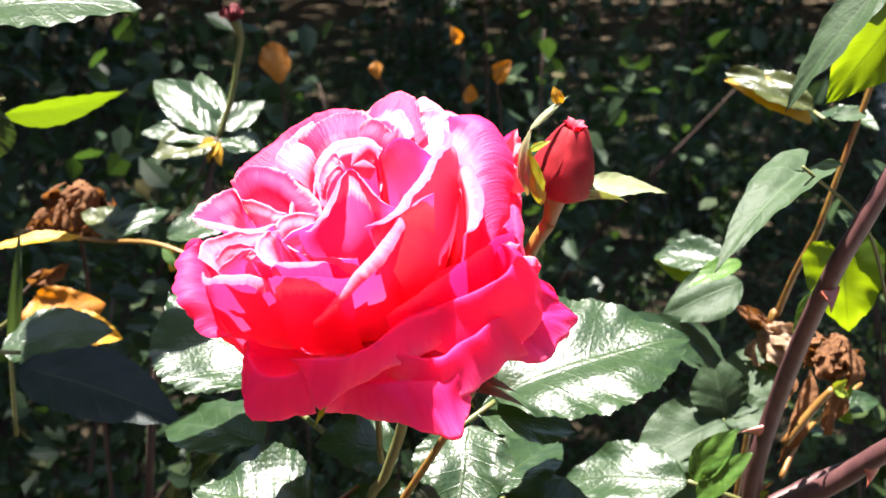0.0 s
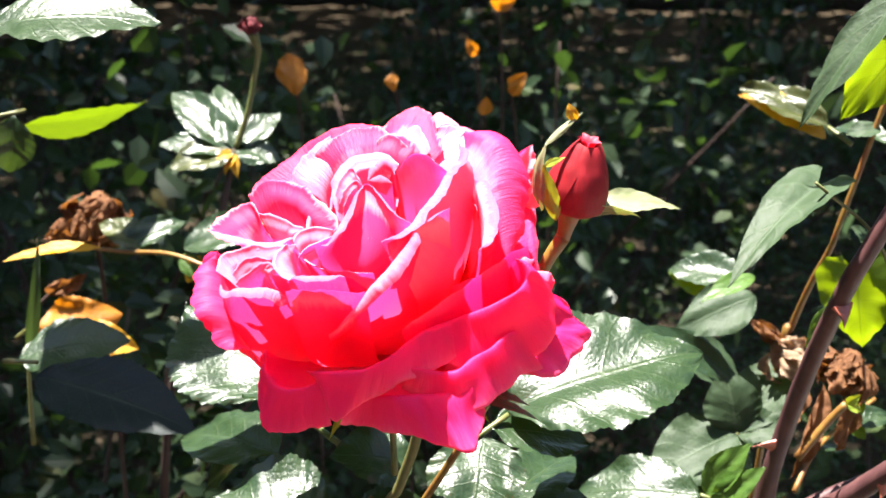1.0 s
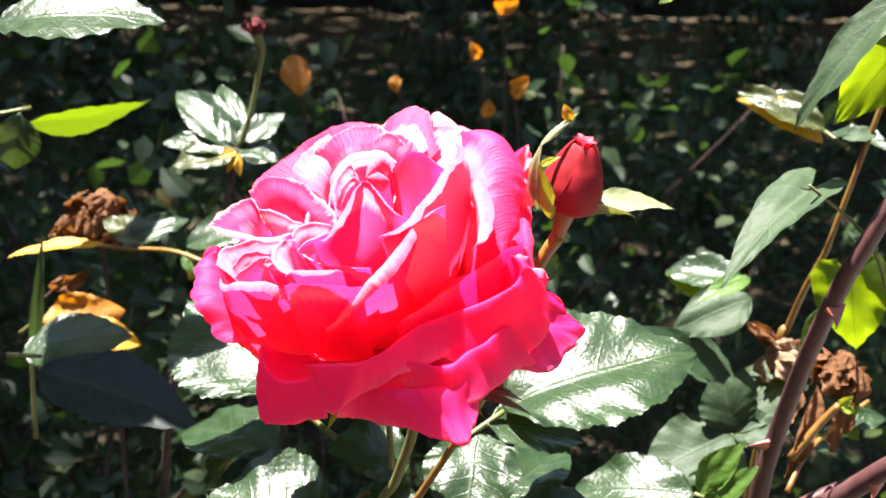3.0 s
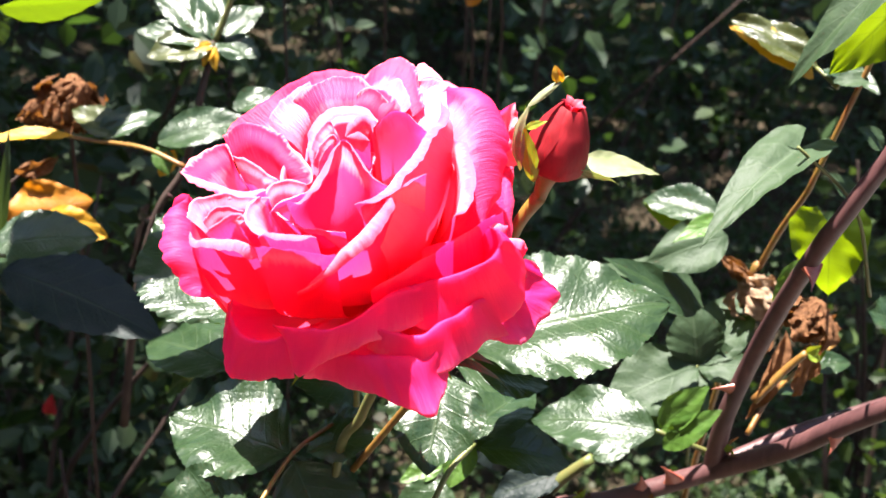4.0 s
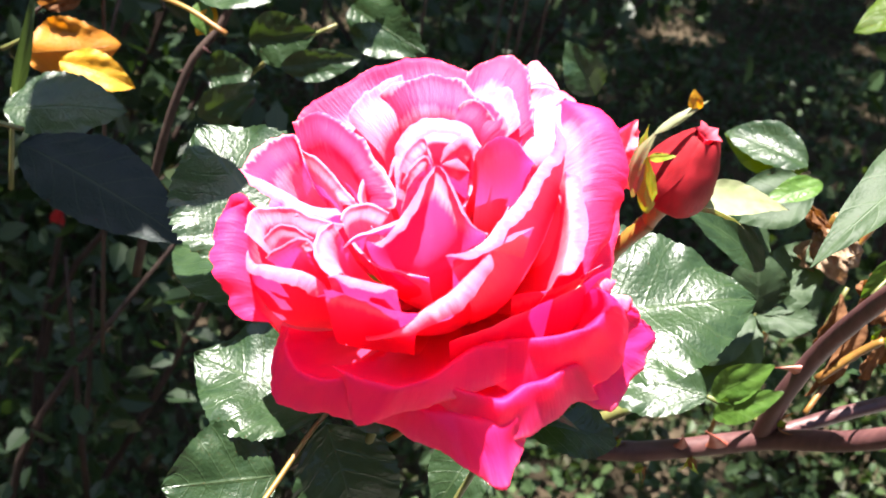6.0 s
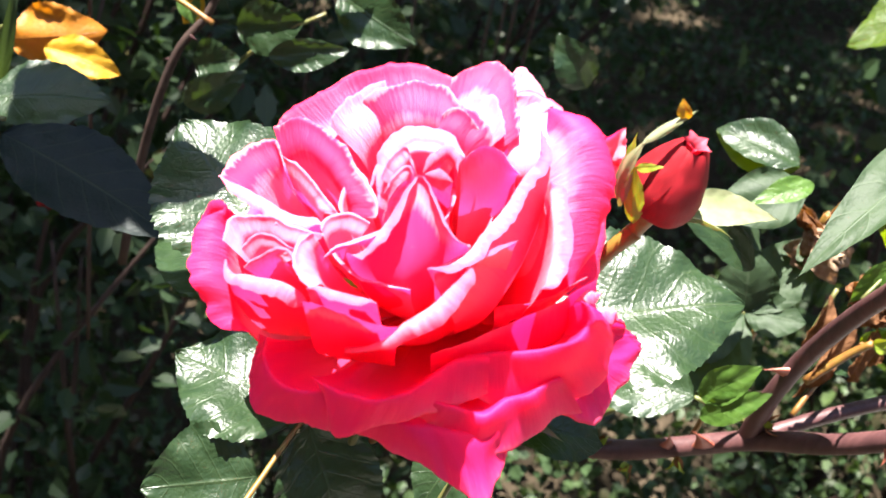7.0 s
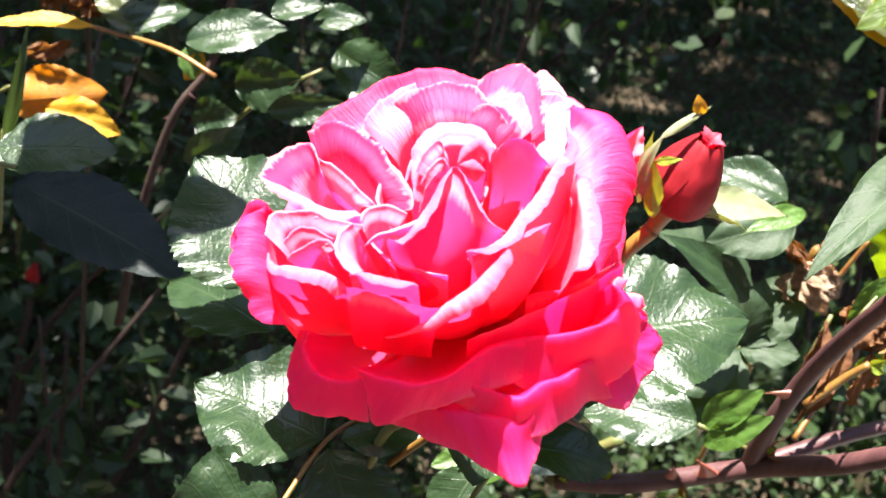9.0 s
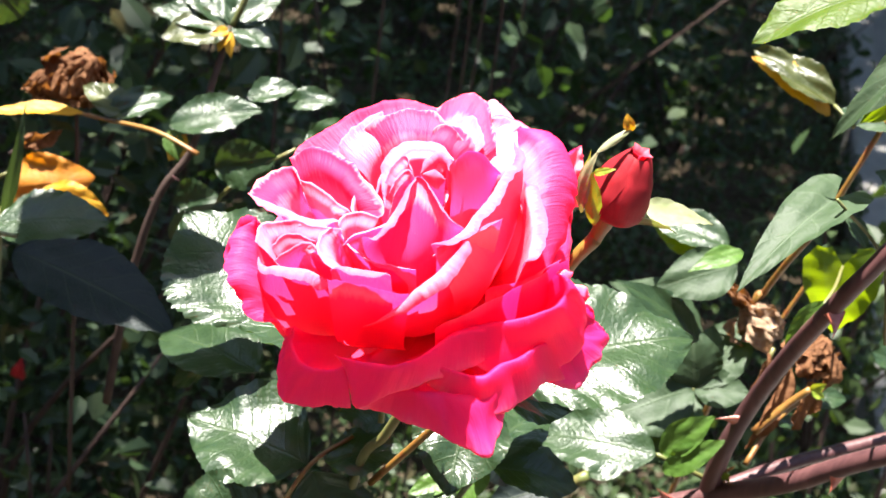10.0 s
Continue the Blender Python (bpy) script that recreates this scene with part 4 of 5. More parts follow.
# ---- bindweed and canes beside the rose ----
def build_canes():
    cane = thing("rose_cane", (0.053, 0.47, 0.660), "brown-red thorny rose cane with pruned branches", "cane")
    main = part("cane", tube([(0.053, 0.47, 0.6637), (0.0794, 0.461, 0.6756), (0.1202, 0.452, 0.7004), (0.1399, 0.427, 0.728), (0.1573, 0.405, 0.757), (0.19, 0.37, 0.80)], [0.0042, 0.0040, 0.0040, 0.0038, 0.0036], 14, 8, 0.06), CANE, cane)
    branch = part("branch", tube([(0.1200, 0.455, 0.6985), (0.1185, 0.447, 0.7251), (0.1220, 0.440, 0.7541), (0.1238, 0.420, 0.7892), (0.1260, 0.398, 0.8215), (0.1310, 0.392, 0.8380), (0.1450, 0.385, 0.8750)], [0.0042, 0.0036, 0.0034, 0.0032, 0.0030, 0.0028], 14, 8, 0.06), CANE, cane)
    part("branch", tube([(0.1230, 0.450, 0.7060), (0.145, 0.458, 0.714), (0.1717, 0.468, 0.7205), (0.22, 0.48, 0.735)], [0.0030, 0.0028, 0.0026], 12, 6, 0.05), CANE, cane)
    for at, way, size in (((0.1190, 0.442, 0.7430), (-0.9, -0.2, 0.25), 0.009), ((0.1255, 0.401, 0.8130), (0.2, -0.75, -0.5), 0.009), ((0.1050, 0.453, 0.6930), (-0.35, -0.3, 0.9), 0.011), ((0.0930, 0.456, 0.6860), (0.1, -0.2, 0.95), 0.008), ((0.150, 0.412, 0.744), (0.1, -0.3, -0.95), 0.008)):
        part("thorn", thorn_mesh(at, way, size, (1, 0, 0.3)), THORN, branch if at[2] > 0.73 and at[0] < 0.13 else main)
    e = thing("rose_shoot", (0.135, 0.53, 0.72), "slender red rose shoot", "shoot")
    part("stem", tube([(0.135, 0.56, 0.60), (0.1400, 0.5300, 0.7457), (0.1436, 0.5300, 0.7573), (0.1471, 0.5200, 0.7799), (0.1516, 0.5100, 0.8002), (0.1526, 0.5050, 0.8111), (0.1656, 0.5000, 0.8683), (0.1719, 0.5000, 0.8901)], [0.0014, 0.0015, 0.0014, 0.0012, 0.0010], 9), RED_STEM, e)
    part("stem", tube([(0.1523, 0.5300, 0.7361), (0.1572, 0.5300, 0.7522), (0.1618, 0.5300, 0.7665)], [0.0012, 0.0010], 8), RED_STEM, e)
    part("leaf", blade((0.1319, 0.4300, 0.8039), (0.1249, 0.4350, 0.7812), 0.008, (-0.3, -0.7, 0.6), lance, 14, 0.06, 0.0, seed=90), LEAF_FRESH, e, "narrow fresh green leaf")


build_canes()


def vine(label, stalk, leaves, material=LEAF_PALE):
    e = thing("bindweed", stalk[0], label, "bindweed", "bindweed on the canes")
    part("stem", tube(stalk, [0.0007, 0.0006], 6, 6), GREEN_STEM, e)
    for i, (b, tp, w, face, shape, *more) in enumerate(leaves):
        kw = dict(more[0]) if more else {}
        mat = kw.pop("material", material)
        part("leaf", blade(b, tp, w, face, shape, teeth=0.0, seed=i + 31, **kw), mat, e)


vine("pale arrow-shaped bindweed leaf on a thin stalk", [(0.150, 0.41, 0.80), (0.135, 0.40, 0.835), (0.1095, 0.3878, 0.8576)], [
    ((0.1130, 0.3990, 0.8540), (0.0808, 0.369, 0.8290), 0.0225, (-0.58, -0.62, 0.45), arrow, dict(fold=12)),
    ((0.1145, 0.480, 0.7976), (0.0918, 0.470, 0.7892), 0.010, (-0.3, -0.6, 0.7), lance, dict(fold=14, material=LEAF_FRESH)),
    ((0.1215, 0.505, 0.7806), (0.0865, 0.500, 0.7645), 0.024, (-0.2, -0.72, 0.66), lance, dict(fold=8)),
    ((0.1220, 0.5250, 0.7804), (0.0901, 0.5400, 0.7805), 0.021, (-0.05, -0.55, 0.83), ovate, dict(fold=18, material=LEAF)),
    ((0.1229, 0.5270, 0.7780), (0.0907, 0.5420, 0.7787), 0.023, (-0.05, -0.75, 0.65), ovate, dict(fold=8, material=LEAF_BRIGHT)),
])
vine("rosette of pale matt bindweed leaves in half shade", [(0.125, 0.52, 0.66), (0.1203, 0.5140, 0.7150)], [
    ((0.1203, 0.5140, 0.7150), (0.0807, 0.5037, 0.6959), 0.0342, (-0.15, -0.66, 0.72), ovate, dict(fold=8)),
    ((0.1203, 0.5140, 0.7150), (0.0974, 0.4979, 0.6799), 0.0342, (-0.20, -0.66, 0.70), ovate, dict(fold=8)),
    ((0.1203, 0.5140, 0.7150), (0.1143, 0.5209, 0.7419), 0.0260, (-0.15, -0.66, 0.72), ovate, dict(fold=10)),
    ((0.1203, 0.5140, 0.7150), (0.1448, 0.5382, 0.7417), 0.0260, (-0.15, -0.66, 0.70), ovate, dict(fold=10)),
    ((0.1203, 0.5140, 0.7150), (0.1446, 0.5094, 0.7184), 0.0189, (-0.15, -0.66, 0.70), ovate, dict(fold=10)),
    ((0.1125, 0.5000, 0.7458), (0.0678, 0.4885, 0.7734), 0.0177, (-0.15, -0.55, 0.82), lance, dict(fold=12, material=LEAF)),
    ((0.1236, 0.535, 0.7324), (0.0747, 0.5292, 0.7531), 0.0295, (0.25, -0.5, 0.83), lance, dict(fold=10)),
])
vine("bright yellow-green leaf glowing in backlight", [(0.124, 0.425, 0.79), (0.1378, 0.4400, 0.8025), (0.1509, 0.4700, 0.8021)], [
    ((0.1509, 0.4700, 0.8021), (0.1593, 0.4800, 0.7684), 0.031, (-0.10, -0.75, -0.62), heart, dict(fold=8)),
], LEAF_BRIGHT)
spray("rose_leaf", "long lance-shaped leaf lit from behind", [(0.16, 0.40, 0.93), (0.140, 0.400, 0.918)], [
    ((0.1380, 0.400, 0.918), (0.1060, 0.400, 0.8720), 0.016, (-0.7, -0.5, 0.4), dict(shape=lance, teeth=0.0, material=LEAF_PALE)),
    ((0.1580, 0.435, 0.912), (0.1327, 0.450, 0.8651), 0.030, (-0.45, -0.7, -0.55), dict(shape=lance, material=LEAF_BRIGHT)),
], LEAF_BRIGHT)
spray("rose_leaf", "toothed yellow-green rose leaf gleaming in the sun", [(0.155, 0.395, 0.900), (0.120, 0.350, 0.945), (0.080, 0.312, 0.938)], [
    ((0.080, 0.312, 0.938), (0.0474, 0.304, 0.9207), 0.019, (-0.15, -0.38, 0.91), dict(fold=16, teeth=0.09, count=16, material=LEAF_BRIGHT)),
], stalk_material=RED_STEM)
spray("rose_leaf", "drying leaf with a yellow edge", [(0.165, 0.54, 0.838), (0.157, 0.55, 0.8434)], [
    ((0.1570, 0.550, 0.8434), (0.1216, 0.570, 0.8568), 0.019, (-0.1, -0.6, 0.75), dict(fold=18, wave=0.2, material=LEAF_OLIVE)),
    ((0.1570, 0.551, 0.8385), (0.1216, 0.571, 0.8530), 0.017, (-0.1, -0.6, 0.75), dict(fold=24, material=LEAF_YELLOW)),
    ((0.1590, 0.545, 0.8440), (0.1760, 0.520, 0.8420), 0.014, (0.0, -0.4, 0.9), dict()),
])


def crumpled(at, axis, length, girth, seed, sharp=1.0):
    """A wad of dry petals round an axis: ridges run along it, deep creases cut in, the ends fray."""
    rows, cols, axis = 34, 56, Vector(axis).normalized()
    side = axis.cross(Vector((0.3, 1, 0.2))).normalized()
    up = axis.cross(side)
    verts = []
    for i in range(rows + 1):
        v = i / rows
        r0 = girth * max(0.10, math.sin(math.pi * (0.05 + 0.86 * v)) ** 0.65)
        for j in range(cols):
            a = 2 * math.pi * j / cols
            n = Vector((math.cos(a), math.sin(a), v * 2.0))
            ridge = abs(noise.noise(Vector((n.x * 2.2, n.y * 2.2, v * 1.8 + seed)))) * 0.75
            fine = noise.noise(Vector((n.x * 6, n.y * 6, v * 7 + seed * 2.0))) * 0.36 + noise.noise(Vector((n.x * 14, n.y * 14, v * 15 + seed))) * 0.20
            r = r0 * (0.72 + sharp * (ridge + fine))
            x = (v - 0.5) * length + girth * 0.22 * noise.noise(Vector((n.x * 3, n.y * 3, seed * 3.0 + v)))
            verts.append(at + axis * x + (side * math.cos(a) + up * math.sin(a)) * r)
    return verts, grid_faces(rows + 1, cols, True) + [tuple(range(cols))[::-1], tuple(rows * cols + j for j in range(cols))], [(0.5, 0)] * len(verts)


def withered(at, size, label, seed, count=12, material=None, axis=(0.2, 0.0, 0.9), beak=()):
    """A dead bloom: a crumpled head, limp curled petals round it and, on some, a twisted tuft of dry petals at one end."""
    rng = np.random.default_rng(seed)
    at, axis = Vector(at), Vector(axis).normalized()
    e = thing("withered_flower", at, label, "withered flower", "withered flowers")
    part("head", crumpled(at, axis, size * 1.35, size * 0.52, seed), material or DRY, e)
    for i in range(count):
        d = Vector(rng.normal(size=3))
        d = (d - axis * d.dot(axis)).normalized()
        b = at - axis * size * rng.uniform(0.1, 0.6) + d * size * 0.28
        tip = at + axis * size * rng.uniform(0.2, 0.75) + d * size * rng.uniform(0.45, 0.75) + Vector((0, 0, -size * 0.15))
        part("petal", blade(b, tip, size * rng.uniform(0.5, 0.9), d, ovate, rng.uniform(-30, 30), rng.uniform(0.1, 0.35), 0.3, 9, 0.5, rng.uniform(-60, 60), seed * 10 + i, 12, 4), material or DRY, e)
    if beak:
        for i in range(7):
            o = Vector(rng.normal(size=3)) * size * 0.14
            part("dry_tuft", blade(at - axis * size * 0.45 + o * 0.6, Vector(beak) + o, size * rng.uniform(0.28, 0.45), Vector(rng.normal(size=3)), ovate, 50, rng.uniform(-0.15, 0.15), 0.2, 7, 0.4, rng.uniform(-120, 120), seed * 20 + i, 12, 4), DRY, e)
    return e


withered((0.1445, 0.525, 0.7470), 0.0155, "withered pale-brown rose on the cane", 3, 9, DRY_PALE, (0.80, 0.0, -0.55), (0.1255, 0.528, 0.7610))
withered((0.1499, 0.465, 0.7635), 0.013, "withered rust-brown rose hanging from its stalk", 5, 10, None, (-0.2, 0.0, -0.9))
withered((-0.1878, 0.62, 0.7767), 0.021, "withered brown rose on a thin stalk", 6, 12, None, (0.5, -0.1, 0.8))
withered((-0.2039, 0.62, 0.7690), 0.012, "small withered brown flower", 7, 8)
part("stalk", tube([(-0.1878, 0.622, 0.775), (-0.186, 0.63, 0.70), (-0.19, 0.66, 0.5)], [0.0010, 0.0011]), BARK, bpy.data.objects["withered_flower.002"])

# ---- leaves on the left ----
spray("rose_leaf", "rose leaf catching the sun at its tip", [(-0.20, 0.43, 0.90), (-0.157, 0.42, 0.898)], [
    ((-0.157, 0.42, 0.8985), (-0.0993, 0.42, 0.9005), 0.034, (0.14, -0.42, 0.88), dict(fold=8, teeth=0.03, count=18, wave=0.05)),
])
# Spray placed out of view; its shadow falls on the dark leaf at left.
spray("rose_leaf", "large unseen rose leaves added overhead to cast shade", [(-0.40, 0.60, -0.02), (-0.40, 0.60, 0.60), (-0.36, 0.552, 0.95), (-0.28, 0.502, 1.05), (-0.17, 0.462, 1.04)], [
    ((-0.240, 0.490, 1.05), (-0.180, 0.525, 1.03), 0.052, (0.0, -0.1, 0.99)),
    ((-0.240, 0.490, 1.05), (-0.210, 0.420, 1.04), 0.052, (0.0, -0.1, 0.99)),
    ((-0.190, 0.470, 1.045), (-0.135, 0.500, 1.03), 0.050, (0.0, -0.1, 0.99)),
    ((-0.270, 0.510, 1.02), (-0.280, 0.440, 1), 0.050, (0.0, -0.1, 0.99)),
    ((-0.235, 0.520, 1.035), (-0.175, 0.475, 1.02), 0.048, (0.0, -0.1, 0.99)),
    ((-0.230, 0.480, 1.03), (-0.175, 0.460, 1.02), 0.046, (0.0, -0.1, 0.99)),
], thick=0.003)
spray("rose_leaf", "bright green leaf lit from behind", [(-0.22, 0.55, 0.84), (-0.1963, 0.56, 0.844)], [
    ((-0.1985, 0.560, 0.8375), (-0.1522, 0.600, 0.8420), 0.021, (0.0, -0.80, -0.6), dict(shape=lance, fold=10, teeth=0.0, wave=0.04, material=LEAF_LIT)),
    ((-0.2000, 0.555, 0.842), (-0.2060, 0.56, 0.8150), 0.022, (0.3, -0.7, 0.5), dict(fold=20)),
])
spray("yellow_leaf", "curled orange-yellow autumn leaf", [(-0.225, 0.60, 0.72), (-0.2119, 0.595, 0.731)], [
    ((-0.2130, 0.597, 0.7220), (-0.1710, 0.602, 0.7330), 0.034, (0.1, -0.9, 0.35), dict(fold=-25, arch=0.20, wave=0.2, material=LEAF_ORANGE)),
    ((-0.1950, 0.590, 0.7250), (-0.1604, 0.590, 0.7190), 0.020, (0.0, -0.75, 0.65), dict(fold=20, arch=0.12, wave=0.12)),
], LEAF_YELLOW)
spray("grass_blade", "narrow upright grass blade", [(-0.1915, 0.52, 0.70), (-0.1903, 0.52, 0.748)], [
    ((-0.1903, 0.52, 0.7400), (-0.1813, 0.52, 0.7975), 0.006, (0.4, -0.9, 0), dict(shape=lance, teeth=0.0, material=LEAF_PALE)),
], category="grass")


def build_left_shoot():
    e = thing("rose_shoot", (-0.14, 0.62, 0.66), "upright rose shoot with a spent bud and glossy leaves", "shoot")
    part("stem", tube([(-0.1139, 0.6200, 0.8144), (-0.1069, 0.6200, 0.8350), (-0.1034, 0.6200, 0.8516), (-0.1013, 0.6200, 0.8630), (-0.1037, 0.6200, 0.8716)], [0.0016, 0.0014, 0.0014, 0.0016, 0.0028], 9), GREEN_STEM, e, "green upper stem")
    part("stem", tube([(-0.160, 0.61, 0.60), (-0.1500, 0.60, 0.6791), (-0.1390, 0.60, 0.7291), (-0.1260, 0.605, 0.7537), (-0.1190, 0.61, 0.7900), (-0.1147, 0.62, 0.8144)], [0.0024, 0.0022, 0.0020, 0.0018, 0.0016], 9), BARK, e, "dark brown lower stem")
    for i, (tp, w, mat) in enumerate((((-0.1517, 0.6502, 0.8372), 0.024, LEAF), ((-0.1283, 0.6541, 0.8408), 0.018, LEAF), ((-0.1535, 0.6226, 0.8155), 0.016, LEAF), ((-0.1457, 0.6107, 0.8063), 0.022, LEAF_OLIVE), ((-0.0937, 0.6385, 0.8294), 0.017, LEAF), ((-0.0909, 0.6143, 0.8105), 0.017, LEAF))):
        part("leaf", blade((-0.1139, 0.6200, 0.8144), tp, w, (-0.02, -0.62, 0.79), fold=10, teeth=0.02, wave=0.10, seed=i + 3), mat, e)
    for i, tp in enumerate(((-0.1185, 0.612, 0.8030), (-0.1120, 0.612, 0.8010), (-0.1230, 0.612, 0.8110))):
        part("leaf", blade((-0.1147, 0.617, 0.8130), tp, 0.006, (-0.1, -0.8, 0.5), lance, 20, 0.1, 0.0, seed=i + 70), LEAF_YELLOW, e, "small yellow leaf at the node")
    for at, way in (((-0.1330, 0.60, 0.7400), (0.9, -0.2, 0.1)), ((-0.1400, 0.60, 0.7270), (-0.9, -0.2, 0.2)), ((-0.1200, 0.608, 0.7840), (0.8, -0.4, 0.2))):
        part("thorn", thorn_mesh(at, way, 0.004), CANE, e)
    withered((-0.1045, 0.62, 0.8750), 0.0065, "spent dark-red rosebud on its stem", 8, 12, BUD_SPENT)


build_left_shoot()
spray("rose_leaf", "row of rose leaflets on a red stalk", [(-0.1141, 0.55, 0.7744), (-0.135, 0.56, 0.778), (-0.1617, 0.575, 0.7743), (-0.18, 0.57, 0.7780)], [
    ((-0.1700, 0.570, 0.7770), (-0.2130, 0.560, 0.7726), 0.011, (0.0, -0.2, 0.95), dict(material=LEAF_YELLOW)),
    ((-0.1480, 0.575, 0.7757), (-0.1760, 0.590, 0.7835), 0.017, (0.0, -0.50, 0.86), dict(fold=16, material=LEAF_OLIVE)),
    ((-0.1606, 0.575, 0.7759), (-0.1335, 0.590, 0.7858), 0.017, (0.0, -0.56, 0.83), dict(fold=16, wave=0.15)),
    ((-0.1321, 0.575, 0.7760), (-0.0899, 0.580, 0.7886), 0.023, (0.0, -0.56, 0.83), dict(fold=14)),
    ((-0.0990, 0.585, 0.7923), (-0.0771, 0.590, 0.7991), 0.015, (0.0, -0.56, 0.83), dict(fold=16)),
    ((-0.0810, 0.590, 0.7906), (-0.0580, 0.590, 0.7960), 0.014, (0.0, -0.60, 0.80), dict(fold=16)),
    ((-0.1242, 0.575, 0.7728), (-0.1306, 0.572, 0.7600), 0.009, (0.2, -0.8, 0.5), dict(material=LEAF_YELLOW)),
    ((-0.1320, 0.575, 0.7740), (-0.1260, 0.570, 0.7620), 0.010, (0.2, -0.8, 0.5), dict(material=LEAF_FRESH)),
], stalk_material=RED_STEM)
spray("rose_leaf", "cluster of half-shaded rose leaves behind the bloom", [(-0.13, 0.62, 0.70), (-0.10, 0.60, 0.745), (-0.075, 0.60, 0.765)], [
    ((-0.1126, 0.60, 0.7480), (-0.0835, 0.60, 0.7600), 0.026, (0.12, -0.92, 0.28), dict()),
    ((-0.0704, 0.60, 0.7750), (-0.0340, 0.58, 0.7690), 0.028, (0.12, -0.92, 0.28), dict()),
    ((-0.1305, 0.60, 0.7270), (-0.1101, 0.60, 0.7340), 0.024, (0.12, -0.92, 0.28), dict()),
    ((-0.0948, 0.58, 0.7495), (-0.0609, 0.58, 0.7601), 0.015, (0.12, -0.92, 0.28), dict()),
    ((-0.1286, 0.58, 0.7167), (-0.1034, 0.58, 0.7393), 0.018, (0.12, -0.92, 0.28), dict()),
    ((0.0441, 0.60, 0.7560), (0.0255, 0.60, 0.7790), 0.020, (0.12, -0.92, 0.28), dict()),
])


# ---- twigs, sprouts and autumn leaves ----
spray("green_twig", "pale green twig rising from a pruned stub", [(0.0520, 0.475, 0.6580), (0.0610, 0.473, 0.675), (0.0735, 0.470, 0.6900)], [
    ((0.0735, 0.470, 0.6900), (0.0900, 0.472, 0.6960), 0.010, (0, -0.5, 0.8)),
], thick=0.0024, category="twig")


def sprout(at, way, seed):
    """A tuft of small orange and green bud scales on the cane."""
    rng = np.random.default_rng(seed)
    at, way = Vector(at), Vector(way).normalized()
    e = thing("sprout", at, "tiny orange and green sprout on the cane", "sprout", "sprouts on the cane")
    for i in range(6):
        d = (way + Vector(rng.normal(size=3)) * 0.55).normalized()
        part("scale", blade(at, at + d * rng.uniform(0.004, 0.009), 0.0030, Vector(rng.normal(size=3)), lance, 20, 0.1, 0.0, rows=8, cols=3, seed=seed + i), DRY if i % 2 else SEPAL, e)


sprout((0.066, 0.463, 0.672), (0.1, -0.2, -1), 1)
sprout((0.069, 0.463, 0.674), (0.2, -0.3, 1), 2)
sprout((0.097, 0.453, 0.684), (0.0, -0.2, -1), 3)
sprout((0.082, 0.457, 0.672), (-0.2, -0.2, -1), 4)
sprout((0.056, 0.467, 0.668), (-0.5, -0.2, 0.6), 5)
sprout((0.1215, 0.447, 0.712), (0.4, -0.3, 0.6), 6)

spray("rose_twig", "thin orange twig with small new leaves", [(0.128, 0.445, 0.722), (0.138, 0.458, 0.733), (0.1555, 0.478, 0.7370), (0.170, 0.49, 0.742)], [
    ((0.1555, 0.478, 0.7370), (0.1760, 0.484, 0.7370), 0.011, (0, -0.6, 0.8), dict(material=LEAF)),
    ((0.1540, 0.478, 0.7370), (0.1620, 0.476, 0.7460), 0.006, (0, -0.8, 0.5), dict(material=LEAF_BRIGHT)),
    ((0.1560, 0.478, 0.7370), (0.1640, 0.477, 0.7300), 0.006, (0, -0.8, 0.5), dict(material=LEAF_BRIGHT)),
    ((0.1400, 0.462, 0.7330), (0.1560, 0.480, 0.7250), 0.012, (0, -0.5, 0.8), dict(material=LEAF)),
], stalk_material=RED_STEM, category="twig")
spray("rose_twig", "orange stalk of a withered rose", [(0.1300, 0.452, 0.733), (0.1400, 0.452, 0.7480), (0.1458, 0.450, 0.7569)], [
    ((0.1458, 0.450, 0.7569), (0.1500, 0.447, 0.7620), 0.004, (0, -0.9, 0.3), dict(material=SEPAL)),
    ((0.1458, 0.450, 0.7569), (0.1520, 0.450, 0.7540), 0.004, (0, -0.9, 0.3), dict(material=SEPAL)),
], stalk_material=RED_STEM, thick=0.0014, category="twig")
spray("rose_leaf", "curled brown and green leaf remains on the cane", [(0.1320, 0.47, 0.74), (0.1360, 0.475, 0.76)], [
    ((0.1330, 0.470, 0.7600), (0.1270, 0.462, 0.7400), 0.010, (0.3, -0.9, 0.2), dict(material=DRY, fold=30, wave=0.3)),
    ((0.1500, 0.462, 0.7560), (0.1450, 0.455, 0.7350), 0.012, (0.3, -0.9, 0.2), dict(material=DRY, fold=30, wave=0.3)),
    ((0.1400, 0.462, 0.7600), (0.1280, 0.452, 0.7250), 0.010, (0.5, -0.8, 0.2), dict(material=DRY, fold=30, wave=0.3)),
    ((0.1640, 0.500, 0.8520), (0.1500, 0.500, 0.8500), 0.010, (0, -0.5, 0.8), dict(material=LEAF_PALE)),
    ((0.1580, 0.500, 0.7900), (0.1480, 0.495, 0.7960), 0.012, (0, -0.6, 0.8), dict(material=LEAF_PALE)),
    ((0.1700, 0.500, 0.8000), (0.1560, 0.500, 0.8130), 0.010, (0, -0.6, 0.8), dict(material=LEAF_PALE)),
    ((0.1750, 0.500, 0.8250), (0.1640, 0.500, 0.8330), 0.010, (0, -0.6, 0.8), dict(material=LEAF_PALE)),
    ((0.1900, 0.470, 0.7600), (0.1700, 0.465, 0.7700), 0.022, (0, -0.5, 0.85), dict(material=LEAF)),
])
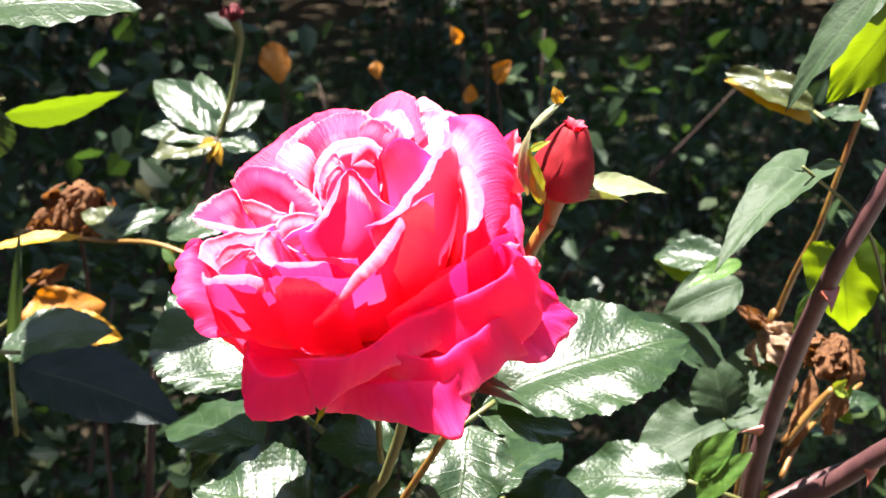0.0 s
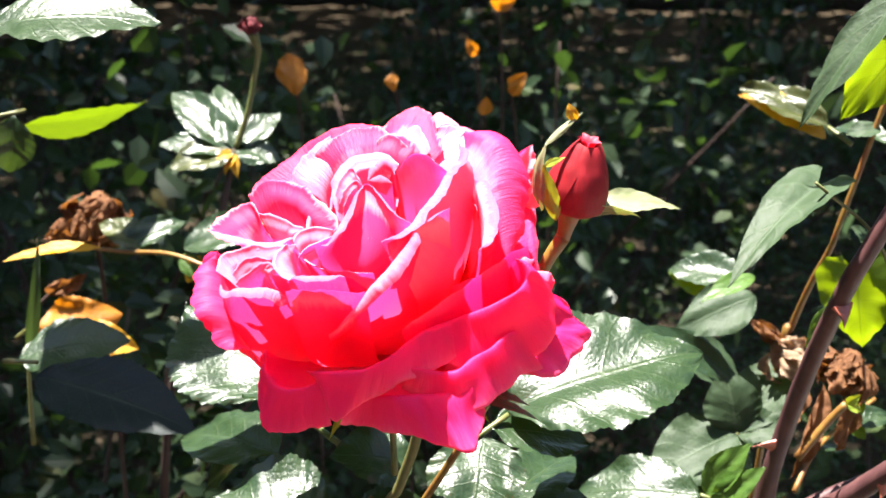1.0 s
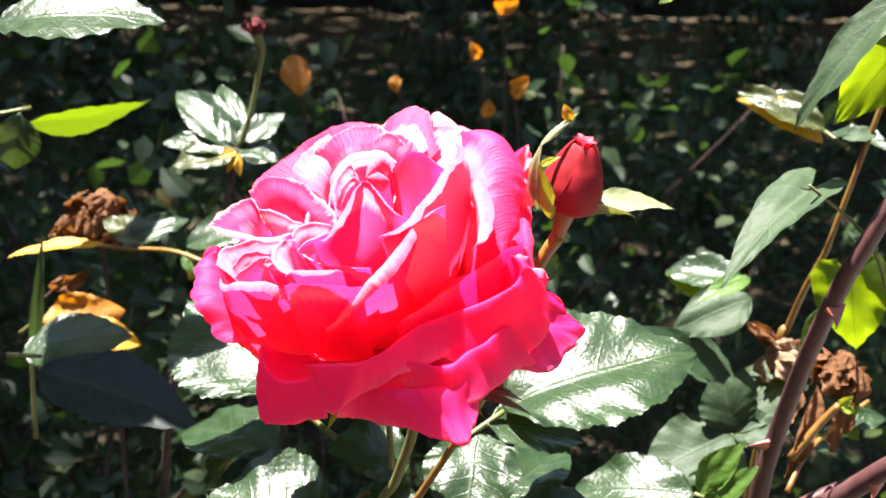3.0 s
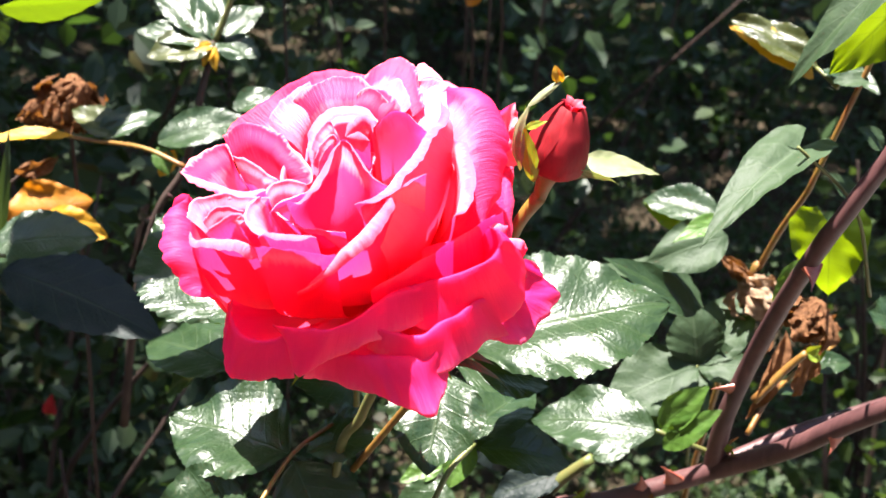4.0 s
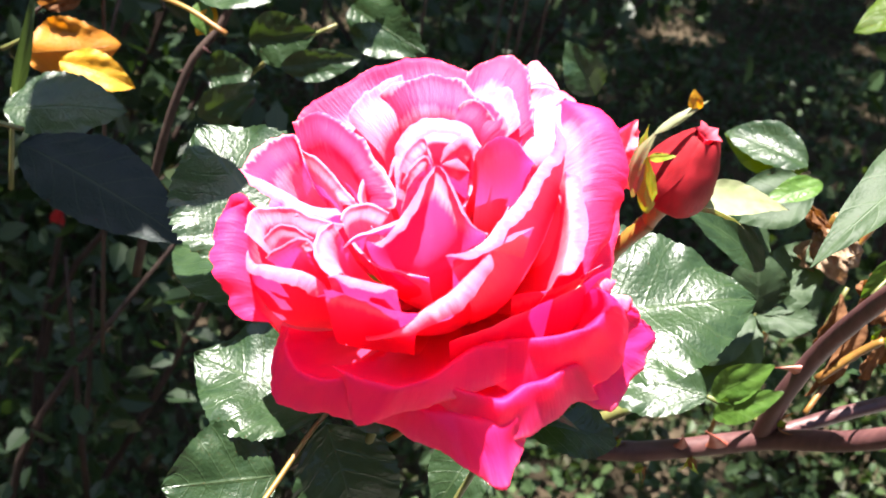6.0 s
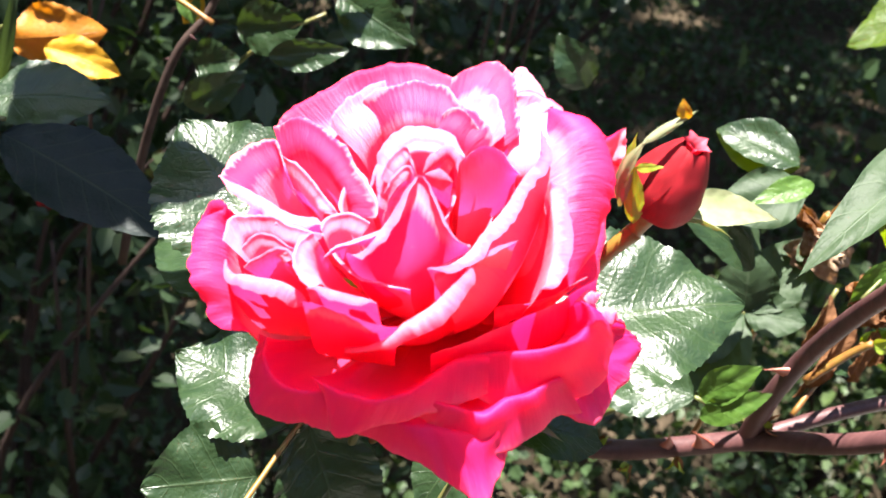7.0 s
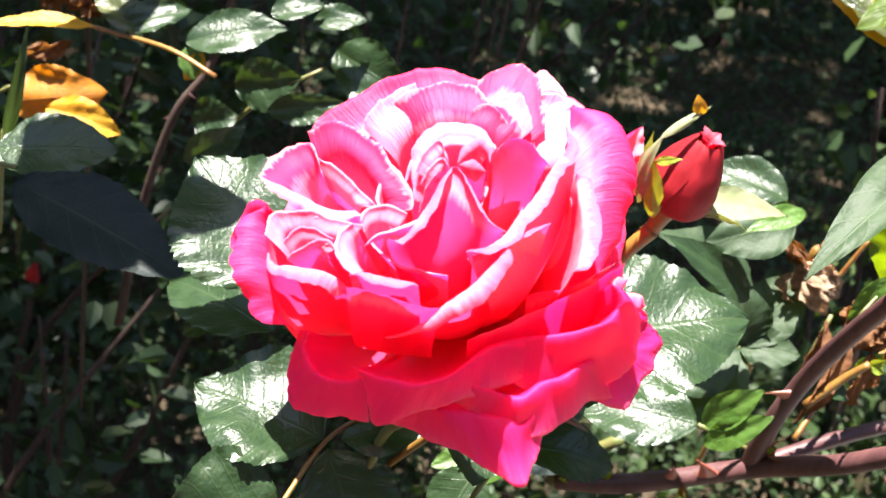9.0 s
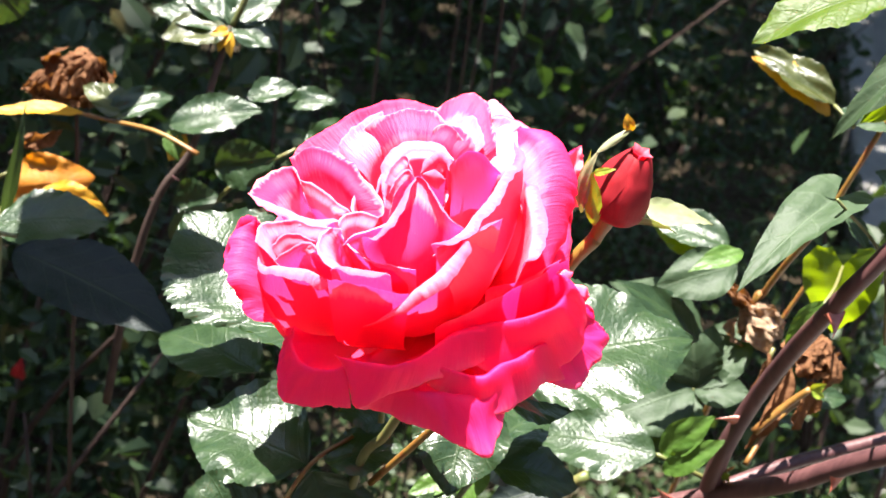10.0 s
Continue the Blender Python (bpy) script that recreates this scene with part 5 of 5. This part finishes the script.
spray("rose_leaf", "rose leaves low under the bloom", [(0.000, 0.37, 0.70), (0.01, 0.375, 0.735), (0.02, 0.385, 0.745)], [
    ((0.0150, 0.385, 0.7450), (0.0400, 0.420, 0.7480), 0.026, (-0.15, -0.45, 0.87)),
    ((0.0105, 0.4000, 0.7195), (0.0003, 0.3850, 0.6997), 0.022, (0.05, -0.60, 0.80), dict(fold=8)),
    ((0.0179, 0.3950, 0.7408), (0.0125, 0.3850, 0.7259), 0.012, (0.0, -0.75, 0.60), dict(material=LEAF_FRESH)),
    ((0.0099, 0.4050, 0.7225), (-0.0050, 0.4000, 0.7166), 0.009, (0.0, -0.60, 0.78), dict(material=LEAF_FRESH)),
    ((0.0247, 0.4300, 0.7333), (0.0334, 0.4250, 0.7087), 0.024, (0.0, -0.70, 0.70), dict(material=LEAF_SHADED)),
    ((0.0631, 0.4750, 0.6789), (0.0336, 0.4700, 0.6666), 0.018, (0.0, -0.55, 0.83), dict(material=LEAF_SHADED)),
    ((-0.0150, 0.385, 0.7600), (-0.0420, 0.380, 0.7660), 0.028, (-0.15, -0.45, 0.87)),
    ((0.0200, 0.390, 0.7400), (0.0550, 0.400, 0.7300), 0.024, (-0.15, -0.4, 0.9)),
])
spray("curled_leaf", "pale brown curled dry leaf", [(-0.2150, 0.61, 0.735), (-0.208, 0.61, 0.742)], [
    ((-0.2100, 0.610, 0.7400), (-0.1900, 0.612, 0.7520), 0.012, (0.1, -0.8, 0.5), dict(material=DRY, fold=40, wave=0.4, twist=60)),
], stalk_material=BARK)


def autumn_leaf(at, size, seed):
    rng = np.random.default_rng(seed)
    at = Vector(at)
    spray("autumn_leaf", "yellow-brown autumn leaf on a dark twig", [Vector((at.x + 0.02, at.y + 0.10, -0.02)), at + Vector((0.01, 0.05, -0.25)), at + Vector((0.005, 0.02, -0.05)), at], [
        (at, at + Vector((rng.uniform(-0.5, 0.5), -0.2, rng.choice((-1.0, 0.8)))).normalized() * size, size * 0.75, (rng.uniform(-0.4, 0.4), -0.8, 0.5), dict(wave=0.2, fold=rng.uniform(-10, 30))),
    ], LEAF_ORANGE, BARK, "leaf", group="autumn leaves")


for k, (x, y, z, size) in enumerate(((-0.127, 0.90, 0.822, 0.030), (0.031, 0.90, 0.794, 0.020), (0.0216, 1.0, 0.842, 0.026), (-0.055, 0.92, 0.806, 0.014), (0.005, 1.05, 0.80, 0.016), (0.012, 0.95, 0.770, 0.016))):
    autumn_leaf((x, y, z), size, k + 40)
part("petal", blade((-0.2630, 0.80, 0.4850), (-0.2600, 0.795, 0.5050), 0.012, (0, -0.9, 0.3), ovate, 30, 0.1, 0.0, seed=3), BUD, thing("rose_bud", (-0.263, 0.80, 0.48), "small red rosebud deep in the shade", "rosebud"))
